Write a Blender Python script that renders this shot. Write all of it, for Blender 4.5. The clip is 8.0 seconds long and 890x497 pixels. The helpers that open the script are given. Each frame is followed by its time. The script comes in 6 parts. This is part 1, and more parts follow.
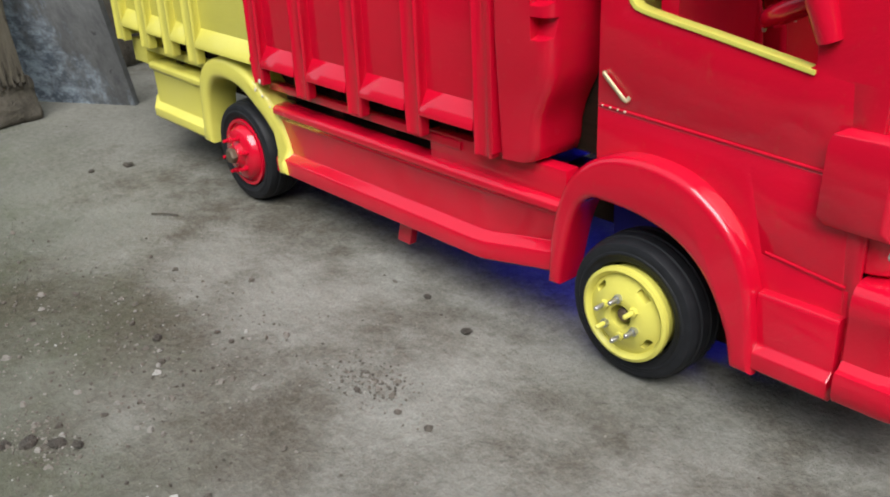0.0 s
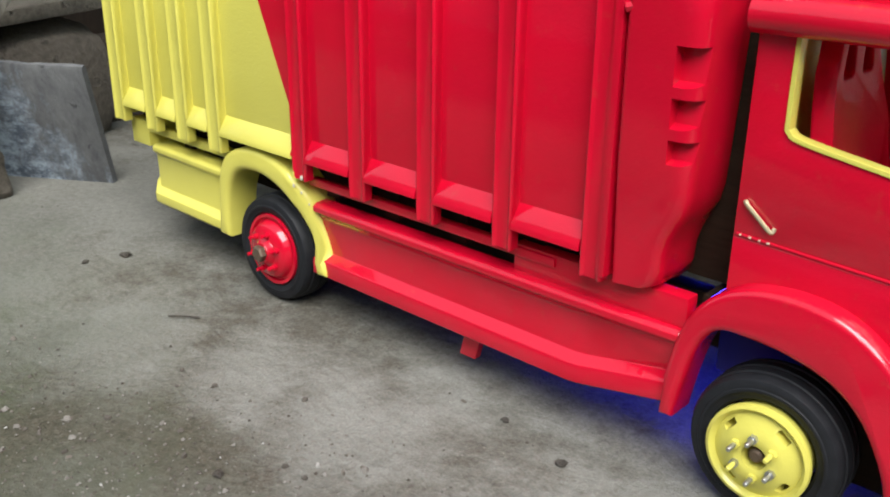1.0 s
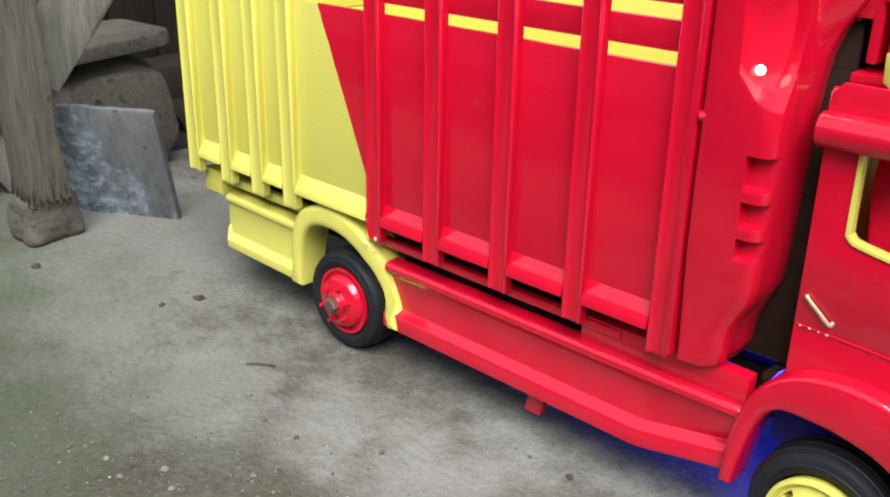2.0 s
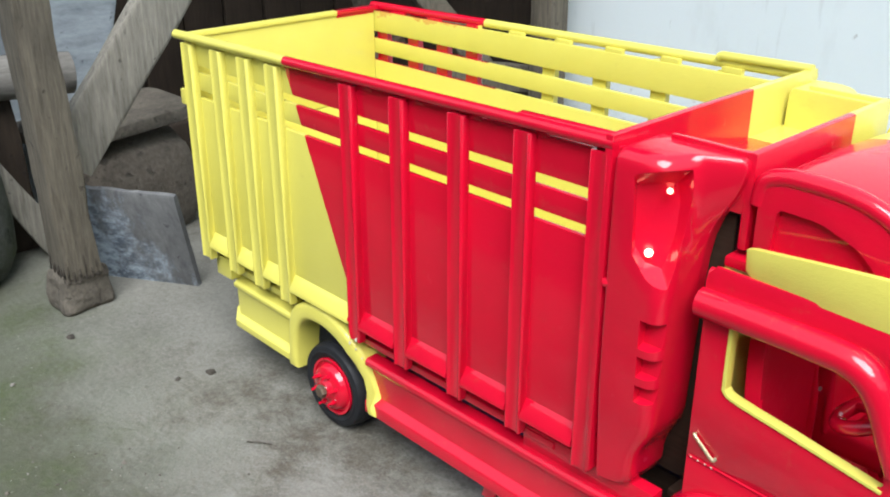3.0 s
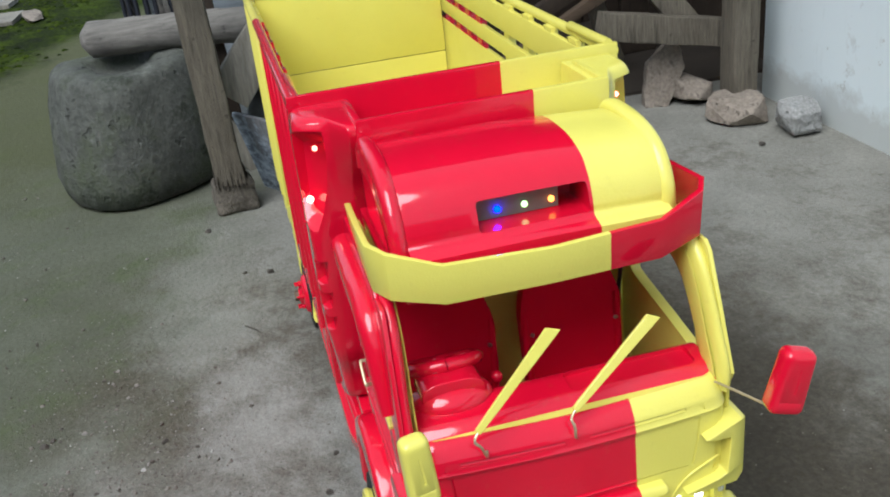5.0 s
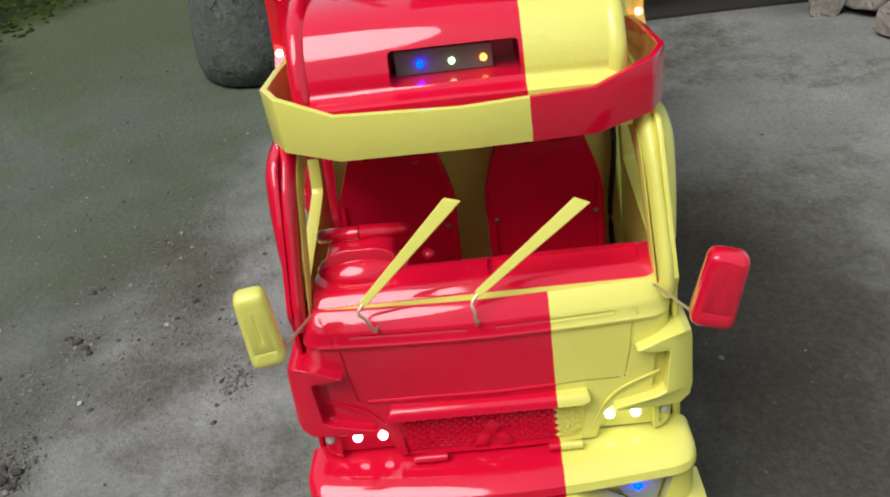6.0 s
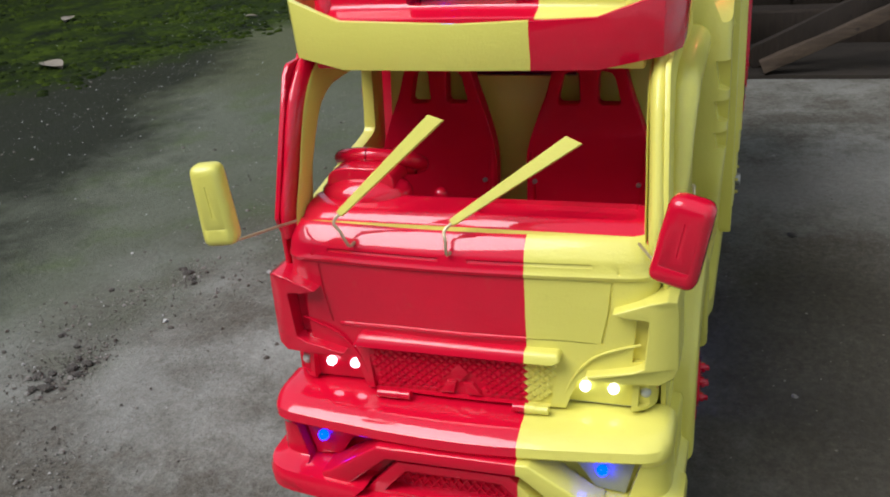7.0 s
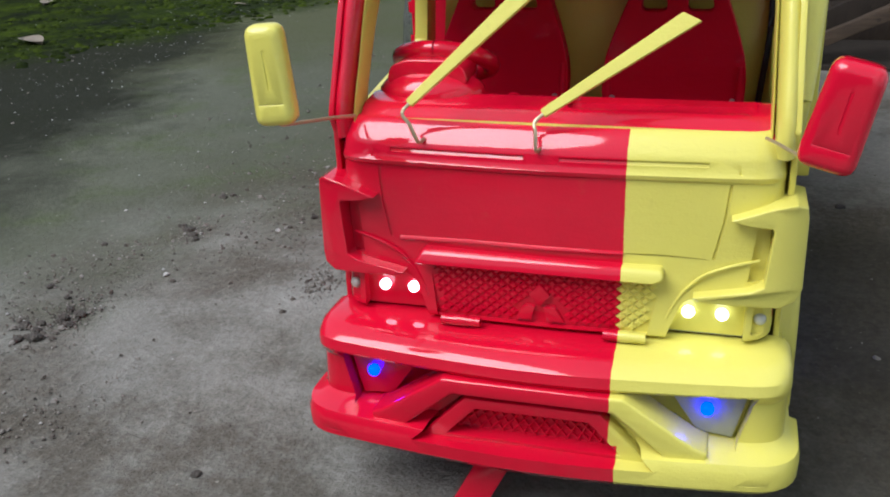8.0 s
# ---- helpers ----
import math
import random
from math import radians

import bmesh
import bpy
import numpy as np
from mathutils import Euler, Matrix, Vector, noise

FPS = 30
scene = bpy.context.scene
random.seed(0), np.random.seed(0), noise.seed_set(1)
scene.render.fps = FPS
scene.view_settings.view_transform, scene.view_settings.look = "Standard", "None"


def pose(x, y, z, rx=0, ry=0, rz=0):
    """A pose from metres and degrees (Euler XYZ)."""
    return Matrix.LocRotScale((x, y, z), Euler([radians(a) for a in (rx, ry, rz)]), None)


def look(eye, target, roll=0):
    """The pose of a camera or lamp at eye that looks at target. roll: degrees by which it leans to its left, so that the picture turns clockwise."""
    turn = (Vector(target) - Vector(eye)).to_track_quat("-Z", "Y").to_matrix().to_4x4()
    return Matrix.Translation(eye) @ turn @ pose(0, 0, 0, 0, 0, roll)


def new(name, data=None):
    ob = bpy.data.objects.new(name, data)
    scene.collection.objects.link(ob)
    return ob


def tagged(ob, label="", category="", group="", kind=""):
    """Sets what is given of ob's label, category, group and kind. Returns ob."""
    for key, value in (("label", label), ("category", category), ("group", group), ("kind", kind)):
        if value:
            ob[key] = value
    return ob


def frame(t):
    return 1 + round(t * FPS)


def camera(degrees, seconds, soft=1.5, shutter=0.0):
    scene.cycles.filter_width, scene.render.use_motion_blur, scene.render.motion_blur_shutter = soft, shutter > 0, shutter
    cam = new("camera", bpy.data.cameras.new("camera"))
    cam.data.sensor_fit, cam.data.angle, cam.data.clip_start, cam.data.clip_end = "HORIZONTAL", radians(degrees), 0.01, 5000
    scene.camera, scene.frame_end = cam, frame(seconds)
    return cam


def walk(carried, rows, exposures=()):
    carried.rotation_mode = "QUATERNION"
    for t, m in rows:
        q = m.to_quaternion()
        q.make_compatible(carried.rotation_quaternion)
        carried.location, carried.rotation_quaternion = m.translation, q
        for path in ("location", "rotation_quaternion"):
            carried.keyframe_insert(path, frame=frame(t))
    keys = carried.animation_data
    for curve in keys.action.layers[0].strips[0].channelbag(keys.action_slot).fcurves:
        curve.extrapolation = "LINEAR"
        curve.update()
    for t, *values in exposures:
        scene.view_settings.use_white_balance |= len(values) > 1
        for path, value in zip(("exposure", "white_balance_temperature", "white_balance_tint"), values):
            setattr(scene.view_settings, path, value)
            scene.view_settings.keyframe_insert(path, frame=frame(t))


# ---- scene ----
cam = camera(50.0, 8.0, soft=1.9)
PATH = [
    (0, (1.104, -0.793, 0.483), (-0.273, 0.388, -0.361), -2.6),
    (0.5, (1.009, -0.815, 0.478), (-0.375, 0.412, -0.283), -0.3),
    (1, (0.905, -0.865, 0.521), (-0.344, 0.504, -0.231), 0.7),
    (1.2, (0.874, -0.882, 0.513), (-0.402, 0.491, -0.184), 1.3),
    (2.3, (0.9, -0.939, 0.692), (-0.372, 0.387, -0.099), 1.2),
    (2.5, (0.937, -0.937, 0.738), (-0.356, 0.369, -0.052), 1.3),
    (3, (1.014, -0.922, 0.839), (-0.314, 0.34, 0.035), 0.1),
    (3.5, (1.187, -0.829, 0.888), (-0.304, 0.238, 0.089), -3.4),
    (4, (1.381, -0.638, 0.886), (-0.231, 0.218, 0.068), -5.9),
    (4.5, (1.494, -0.454, 0.869), (-0.229, 0.143, 0.048), -6.5),
    (5, (1.569, -0.26, 0.875), (-0.194, 0.111, 0.006), -6.4),
    (5.2, (1.549, -0.214, 0.846), (-0.185, 0.125, -0.091), -8.1),
    (6.3, (1.563, 0.119, 0.734), (-0.168, -0.26, -0.192), -6.6),
    (6.5, (1.58, 0.179, 0.711), (-0.131, -0.366, -0.171), -6.1),
    (7, (1.549, 0.237, 0.619), (-0.183, -0.374, -0.172), -4.5),
    (7.5, (1.523, 0.175, 0.49), (-0.245, -0.42, -0.23), -1.1),
    (8, (1.511, 0.125, 0.492), (-0.263, -0.421, -0.255), -2.0),
]
walk(cam, [(t, look(*p)) for t, *p in PATH], [(0.0, 0.80, 6400, 10), (1.2, 0.99, 6350, 10), (2.5, 1.17, 6150, 10), (4.0, 0.80, 6120, 10), (5.0, 0.64, 6000, 10), (6.5, 0.48, 6150, 12), (8.0, 0.52, 5960, 14)])

# ---- world and light ----
world = bpy.data.worlds.new("world")
scene.world = world
world.use_nodes = True
wn = world.node_tree.nodes
sky = wn.new("ShaderNodeTexSky")
sky.sky_type = "NISHITA"
sky.sun_disc = False
sky.sun_elevation, sky.sun_rotation = radians(54), radians(134)
sky.air_density, sky.dust_density, sky.ozone_density = 1.0, 4.0, 1.0
hazy = wn.new("ShaderNodeMixRGB")
hazy.inputs[0].default_value = 0.75
hazy.inputs[2].default_value = (6.25, 7.2, 8.15, 1)
world.node_tree.links.new(sky.outputs[0], hazy.inputs[1])
world.node_tree.links.new(hazy.outputs[0], wn["Background"].inputs["Color"])
wn["Background"].inputs["Strength"].default_value = 0.072

sun_data = bpy.data.lights.new("sun", "SUN")
sun_data.energy, sun_data.angle, sun_data.color = 2.45, radians(42), (1.0, 0.985, 0.955)
sun = new("sun", sun_data)
sun.matrix_world = look((2.45, -2.00, 4.3), (0.2, 0.2, 0.0))


# ---- helpers of this scene ----
def material(name, color, rough=0.5, metal=0.0, coat=0.0, spec=0.5):
    m = bpy.data.materials.new(name)
    m.use_nodes = True
    b = m.node_tree.nodes["Principled BSDF"]
    b.inputs["Base Color"].default_value = (*color, 1)
    b.inputs["Roughness"].default_value = rough
    b.inputs["Metallic"].default_value = metal
    b.inputs["Coat Weight"].default_value = coat
    b.inputs["Coat Roughness"].default_value = 0.06
    b.inputs["Coat IOR"].default_value = 1.55
    b.inputs["Specular IOR Level"].default_value = spec
    return m


def node(m, kind, **settings):
    n = m.node_tree.nodes.new(kind)
    for key, value in settings.items():
        if key == "operation":
            n.operation = value
        elif key == "blend":
            n.blend_type = value
        elif key == "data":
            n.data_type = value
    return n


def link(m, a, b):
    m.node_tree.links.new(a, b)


def bsdf(m):
    return m.node_tree.nodes["Principled BSDF"]


def spot_noise(m, scale, detail=4.0, rough=0.55, stretch=(1, 1, 1), coord="Object"):
    tc = node(m, "ShaderNodeTexCoord")
    mp = node(m, "ShaderNodeMapping")
    mp.inputs["Scale"].default_value = stretch
    link(m, tc.outputs[coord], mp.inputs["Vector"])
    n = node(m, "ShaderNodeTexNoise")
    n.inputs["Scale"].default_value = scale
    n.inputs["Detail"].default_value = detail
    n.inputs["Roughness"].default_value = rough
    link(m, mp.outputs[0], n.inputs["Vector"])
    return n.outputs["Fac"]


def ramp(m, fac, stops):
    r = node(m, "ShaderNodeValToRGB")
    e = r.color_ramp.elements
    while len(e) < len(stops):
        e.new(0.5)
    for i, (p, c) in enumerate(stops):
        e[i].position = p
        e[i].color = (*c, 1) if len(c) == 3 else c
    link(m, fac, r.inputs["Fac"])
    return r.outputs["Color"]


def mixed(m, fac, a, b, blend="MIX"):
    x = node(m, "ShaderNodeMixRGB", blend=blend)
    for value, socket in ((fac, x.inputs[0]), (a, x.inputs[1]), (b, x.inputs[2])):
        if isinstance(value, (int, float)):
            socket.default_value = value
        elif isinstance(value, tuple):
            socket.default_value = (*value, 1)
        else:
            link(m, value, socket)
    return x.outputs[0]


def calc(m, op, a, b=0.0):
    x = node(m, "ShaderNodeMath", operation=op)
    for value, socket in ((a, x.inputs[0]), (b, x.inputs[1])):
        if isinstance(value, (int, float)):
            socket.default_value = value
        else:
            link(m, value, socket)
    return x.outputs[0]


def bumped(m, height, strength=0.3, distance=0.002):
    b = node(m, "ShaderNodeBump")
    b.inputs["Strength"].default_value = strength
    b.inputs["Distance"].default_value = distance
    link(m, height, b.inputs["Height"])
    link(m, b.outputs[0], bsdf(m).inputs["Normal"])


RED = (0.60, 0.003, 0.022)
YELLOW = (0.69, 0.63, 0.120)


def finish_paint(m, is_red):
    """Hand-brushed gloss enamel over sanded wood: red where is_red is 1, yellow where it is 0."""
    big = spot_noise(m, 14, 5)
    red = mixed(m, big, (RED[0] * 0.86, RED[1], RED[2]), (RED[0] * 1.08, RED[1] * 1.2, RED[2] * 1.2))
    yel = mixed(m, big, (YELLOW[0] * 0.94, YELLOW[1] * 0.93, YELLOW[2] * 0.85), (YELLOW[0] * 1.04, YELLOW[1] * 1.04, YELLOW[2] * 1.1))
    grime = ramp(m, spot_noise(m, 55, 6, 0.7), [(0.60, (0, 0, 0)), (0.80, (1, 1, 1))])
    col = mixed(m, is_red, yel, red)
    col = mixed(m, calc(m, "MULTIPLY", grime, 0.14), col, (0.25, 0.16, 0.06))
    link(m, col, bsdf(m).inputs["Base Color"])
    ro = ramp(m, spot_noise(m, 40, 4), [(0.3, (0.16, 0.16, 0.16)), (0.8, (0.30, 0.30, 0.30))])
    link(m, mixed(m, is_red, mixed(m, 0.6, ro, (0.42, 0.42, 0.42)), ro), bsdf(m).inputs["Roughness"])
    cw = mixed(m, is_red, (0.35, 0.35, 0.35), (1.0, 1.0, 1.0))
    link(m, cw, bsdf(m).inputs["Coat Weight"])
    link(m, ramp(m, spot_noise(m, 70, 5, 0.7), [(0.35, (0.03, 0.03, 0.03)), (0.70, (0.10, 0.10, 0.10))]), bsdf(m).inputs["Coat Roughness"])
    sp = mixed(m, is_red, (0.35, 0.35, 0.35), (0.04, 0.04, 0.04))
    link(m, sp, bsdf(m).inputs["Specular IOR Level"])
    h = calc(m, "ADD", calc(m, "MULTIPLY", spot_noise(m, 420, 3), 0.55), calc(m, "ADD", calc(m, "MULTIPLY", spot_noise(m, 60, 4, 0.5, (0.25, 1, 1)), 0.45), calc(m, "MULTIPLY", spot_noise(m, 18, 3), 0.35)))
    h = calc(m, "ADD", h, calc(m, "MULTIPLY", spot_noise(m, 170, 5, 0.65, (1, 0.35, 1)), 0.9))
    bumped(m, h, 0.28, 0.0016)
    return m


def axes(m):
    tc = node(m, "ShaderNodeTexCoord")
    s = node(m, "ShaderNodeSeparateXYZ")
    link(m, tc.outputs["Object"], s.inputs[0])
    return s.outputs


def wobble(m, amount=0.003, scale=60):
    return calc(m, "MULTIPLY", calc(m, "SUBTRACT", spot_noise(m, scale, 3), 0.5), amount)


SPLIT = 0.060        # the two colours of the cab meet on this line


def paint_red():
    return finish_paint(material("red enamel", RED), 1.0)


def paint_yellow():
    return finish_paint(material("yellow enamel", YELLOW), 0.0)


def paint_cab(flip=False):
    """One colour on each side of the cab's painted middle line."""
    m = material("two-tone enamel" + (" reversed" if flip else ""), RED)
    y = calc(m, "ADD", axes(m)[1], wobble(m, 0.0015))
    return finish_paint(m, calc(m, "GREATER_THAN" if flip else "LESS_THAN", y, SPLIT))


def paint_bed(side):
    """Slanting colour change along the bed's side, yellow inside. side -1: yellow tail, red front; side 1 the other way."""
    m = material("bed side enamel" + (" far" if side > 0 else ""), RED)
    x, y, z = axes(m)
    # the line runs from (-0.085, 0.56) to (0.043, 0.25) and on to (0.057, 0.18)
    slope = calc(m, "MULTIPLY", calc(m, "SUBTRACT", z, 0.25), -0.425)
    steep = calc(m, "MULTIPLY", calc(m, "SUBTRACT", z, 0.25), -0.20)
    edge = calc(m, "ADD", calc(m, "MINIMUM", slope, steep) if side < 0 else slope, 0.043)
    front = calc(m, "GREATER_THAN", calc(m, "ADD", x, wobble(m, 0.002)), edge)
    if side < 0:
        out = calc(m, "LESS_THAN", y, -0.1800)
        return finish_paint(m, calc(m, "MULTIPLY", front, out))
    out = calc(m, "GREATER_THAN", y, 0.1925)
    # red overspray that strayed inside at the tail corner
    over = calc(m, "MULTIPLY", calc(m, "GREATER_THAN", calc(m, "ADD", z, wobble(m, 0.05, 45)), 0.538), calc(m, "LESS_THAN", x, -0.12))
    tail = calc(m, "SUBTRACT", 1.0, front)
    return finish_paint(m, calc(m, "MAXIMUM", calc(m, "MULTIPLY", tail, out), calc(m, "MULTIPLY", over, 0.35)))


def paint_split_x(name, at, red_front=True):
    m = material(name, RED)
    x = calc(m, "ADD", axes(m)[0], wobble(m, 0.002))
    return finish_paint(m, calc(m, "GREATER_THAN" if red_front else "LESS_THAN", x, at))


def concrete():
    m = material("worn concrete ground", (0.2, 0.2, 0.19), 0.9, 0.0, 0.0, 0.05)
    x, y, z = axes(m)
    fine = spot_noise(m, 330, 4, 0.6)
    grain = spot_noise(m, 95, 6, 0.68)
    mid = spot_noise(m, 5.0, 4, 0.5)
    big = spot_noise(m, 1.4, 4, 0.55)
    base = ramp(m, mid, [(0.28, (0.150, 0.150, 0.140)), (0.50, (0.206, 0.207, 0.196)), (0.72, (0.265, 0.267, 0.254))])
    base = mixed(m, 0.17, base, ramp(m, fine, [(0.3, (0.060, 0.058, 0.052)), (0.7, (0.38, 0.38, 0.36))]))
    base = mixed(m, 0.17, base, ramp(m, grain, [(0.35, (0.065, 0.062, 0.055)), (0.65, (0.34, 0.34, 0.325))]))
    # pale cement smears
    smear = ramp(m, spot_noise(m, 7, 5, 0.6), [(0.58, (0, 0, 0)), (0.72, (1, 1, 1))])
    base = mixed(m, calc(m, "MULTIPLY", smear, 0.22), base, (0.37, 0.37, 0.36))
    dirt = ramp(m, calc(m, "ADD", calc(m, "MULTIPLY", grain, 0.6), calc(m, "MULTIPLY", fine, 0.4)), [(0.34, (0.042, 0.036, 0.028)), (0.52, (0.085, 0.075, 0.060)), (0.68, (0.140, 0.126, 0.105))])
    # brown earth trodden into the slab
    earth = ramp(m, calc(m, "ADD", calc(m, "MULTIPLY", big, 0.6), calc(m, "MULTIPLY", spot_noise(m, 14, 7, 0.75), 0.4)), [(0.50, (0, 0, 0)), (0.60, (1, 1, 1))])
    col = mixed(m, calc(m, "MULTIPLY", earth, 0.74), base, dirt)
    # trampled patches; those at y > 0.2 also paint in the shade there
    for px, py, pr in ((0.26, -0.47, 0.15), (0.10, -0.52, 0.14), (0.05, -0.62, 0.20), (-0.40, -0.72, 0.22), (0.87, -0.52, 0.08), (0.65, -0.64, 0.09), (0.36, -0.63, 0.08), (0.21, -0.66, 0.09), (0.32, 0.32, 0.26), (0.74, 0.34, 0.24), (0.50, 0.36, 0.30), (0.15, 0.30, 0.22), (0.62, 0.33, 0.34), (0.22, 0.40, 0.36), (0.95, 0.40, 0.26), (0.50, -0.68, 0.16), (0.48, -0.50, 0.12), (0.00, -0.67, 0.22), (-0.24, -0.60, 0.20), (0.80, -0.62, 0.12)):
        dx, dy = calc(m, "SUBTRACT", x, px), calc(m, "SUBTRACT", y, py)
        r = calc(m, "SQRT", calc(m, "ADD", calc(m, "MULTIPLY", dx, dx), calc(m, "MULTIPLY", dy, dy)))
        r = calc(m, "ADD", calc(m, "DIVIDE", r, pr), calc(m, "MULTIPLY", calc(m, "SUBTRACT", spot_noise(m, 9, 8, 0.74), 0.5), 1.7))
        col = mixed(m, calc(m, "MULTIPLY", ramp(m, r, [(0.25, (1, 1, 1)), (1.35, (0, 0, 0))]), 0.62), col, dirt)
    # ground beside the truck painted darker, standing in for shade near the wall
    for px, py, pr in ((0.42, 0.34, 0.34), (0.80, 0.36, 0.34)):
        dx, dy = calc(m, "SUBTRACT", x, px), calc(m, "SUBTRACT", y, py)
        r = calc(m, "SQRT", calc(m, "ADD", calc(m, "MULTIPLY", dx, dx), calc(m, "MULTIPLY", dy, dy)))
        r = calc(m, "ADD", calc(m, "DIVIDE", r, pr), calc(m, "MULTIPLY", calc(m, "SUBTRACT", spot_noise(m, 5, 6, 0.65), 0.5), 1.4))
        col = mixed(m, calc(m, "MULTIPLY", ramp(m, r, [(0.40, (1, 1, 1)), (1.10, (0, 0, 0))]), 0.66), col, mixed(m, grain, (0.030, 0.027, 0.022), (0.070, 0.064, 0.054)))
    # pale rubbed patches
    for px, py, pr in ((-0.06, -0.39, 0.15), (0.28, -0.31, 0.13), (0.12, -0.33, 0.12), (-0.25, -0.42, 0.13), (0.52, -0.33, 0.10)):
        dx, dy = calc(m, "SUBTRACT", x, px), calc(m, "SUBTRACT", y, py)
        r = calc(m, "SQRT", calc(m, "ADD", calc(m, "MULTIPLY", dx, dx), calc(m, "MULTIPLY", dy, dy)))
        r = calc(m, "ADD", calc(m, "DIVIDE", r, pr), calc(m, "MULTIPLY", calc(m, "SUBTRACT", spot_noise(m, 12, 8, 0.72), 0.5), 2.4))
        col = mixed(m, calc(m, "MULTIPLY", ramp(m, r, [(0.30, (1, 1, 1)), (1.25, (0, 0, 0))]), 0.42), col, mixed(m, fine, (0.24, 0.25, 0.245), (0.42, 0.43, 0.42)))
    # damp green film over the open side of the slab
    film_d = calc(m, "ADD", calc(m, "ADD", y, calc(m, "MULTIPLY", x, 0.30)), calc(m, "MULTIPLY", calc(m, "SUBTRACT", spot_noise(m, 3.5, 7, 0.72), 0.5), 0.7))
    film = ramp(m, calc(m, "MULTIPLY", calc(m, "ADD", film_d, 2.0), 0.5), [(0.66, (1, 1, 1)), (0.82, (0, 0, 0))])
    col = mixed(m, calc(m, "MULTIPLY", film, 0.88), col, mixed(m, calc(m, "MULTIPLY", calc(m, "ADD", grain, mid), 0.5), (0.044, 0.050, 0.034), (0.134, 0.147, 0.112)))
    sage = ramp(m, spot_noise(m, 6, 7, 0.7), [(0.50, (0, 0, 0)), (0.66, (1, 1, 1))])
    col = mixed(m, calc(m, "MULTIPLY", calc(m, "MULTIPLY", film, sage), 0.55), col, mixed(m, grain, (0.040, 0.058, 0.022), (0.110, 0.145, 0.062)))
    algae = calc(m, "ADD", calc(m, "ADD", x, calc(m, "MULTIPLY", y, 0.5)), calc(m, "MULTIPLY", calc(m, "SUBTRACT", spot_noise(m, 4.5, 7, 0.74), 0.5), 1.4))
    algae = ramp(m, calc(m, "MULTIPLY", calc(m, "ADD", algae, 3.0), 0.333), [(0.40, (1, 1, 1)), (0.64, (0, 0, 0))])
    col = mixed(m, calc(m, "MULTIPLY", algae, 0.75), col, mixed(m, grain, (0.030, 0.034, 0.014), (0.120, 0.130, 0.070)))
    # dark soil and moss past the slab's edge
    drift = calc(m, "ADD", calc(m, "MULTIPLY", calc(m, "SUBTRACT", spot_noise(m, 1.6, 5, 0.6), 0.5), 0.7), calc(m, "MULTIPLY", calc(m, "SUBTRACT", spot_noise(m, 14, 5, 0.7), 0.5), 0.35))
    e = calc(m, "ADD", calc(m, "ADD", y, calc(m, "MULTIPLY", x, -0.28)), drift)
    soil = ramp(m, calc(m, "MULTIPLY", calc(m, "ADD", e, 3.0), 0.25), [(0.437, (1, 1, 1)), (0.502, (0, 0, 0))])
    col = mixed(m, calc(m, "MULTIPLY", soil, 0.90), col, mixed(m, grain, (0.004, 0.005, 0.003), (0.027, 0.029, 0.021)))
    f = calc(m, "ADD", calc(m, "ADD", y, calc(m, "MULTIPLY", x, 0.45)), drift)
    moss = ramp(m, calc(m, "MULTIPLY", calc(m, "ADD", f, 5.0), 0.2), [(0.525, (1, 1, 1)), (0.575, (0, 0, 0))])
    tuft = calc(m, "ADD", calc(m, "MULTIPLY", spot_noise(m, 5, 6, 0.7), 0.6), calc(m, "MULTIPLY", spot_noise(m, 40, 6, 0.75), 0.4))
    green = ramp(m, tuft, [(0.40, (0.004, 0.006, 0.002)), (0.50, (0.014, 0.024, 0.002)), (0.62, (0.044, 0.070, 0.004))])
    col = mixed(m, calc(m, "MULTIPLY", moss, 0.95), col, green)
    # pale lime spots
    fleck = ramp(m, spot_noise(m, 150, 3, 0.4), [(0.73, (0, 0, 0)), (0.77, (1, 1, 1))])
    col = mixed(m, calc(m, "MULTIPLY", fleck, 0.4), col, (0.42, 0.41, 0.38))
    # brownish dust over everything
    col = mixed(m, 1.0, col, (1.0, 0.975, 0.90), "MULTIPLY")
    link(m, col, bsdf(m).inputs["Base Color"])
    link(m, ramp(m, mid, [(0.3, (0.80, 0.80, 0.80)), (0.7, (0.97, 0.97, 0.97))]), bsdf(m).inputs["Roughness"])
    h = calc(m, "ADD", calc(m, "MULTIPLY", grain, 0.55), calc(m, "ADD", calc(m, "MULTIPLY", mid, 0.8), calc(m, "MULTIPLY", fine, 0.25)))
    bumped(m, h, 0.7, 0.010)
    return m


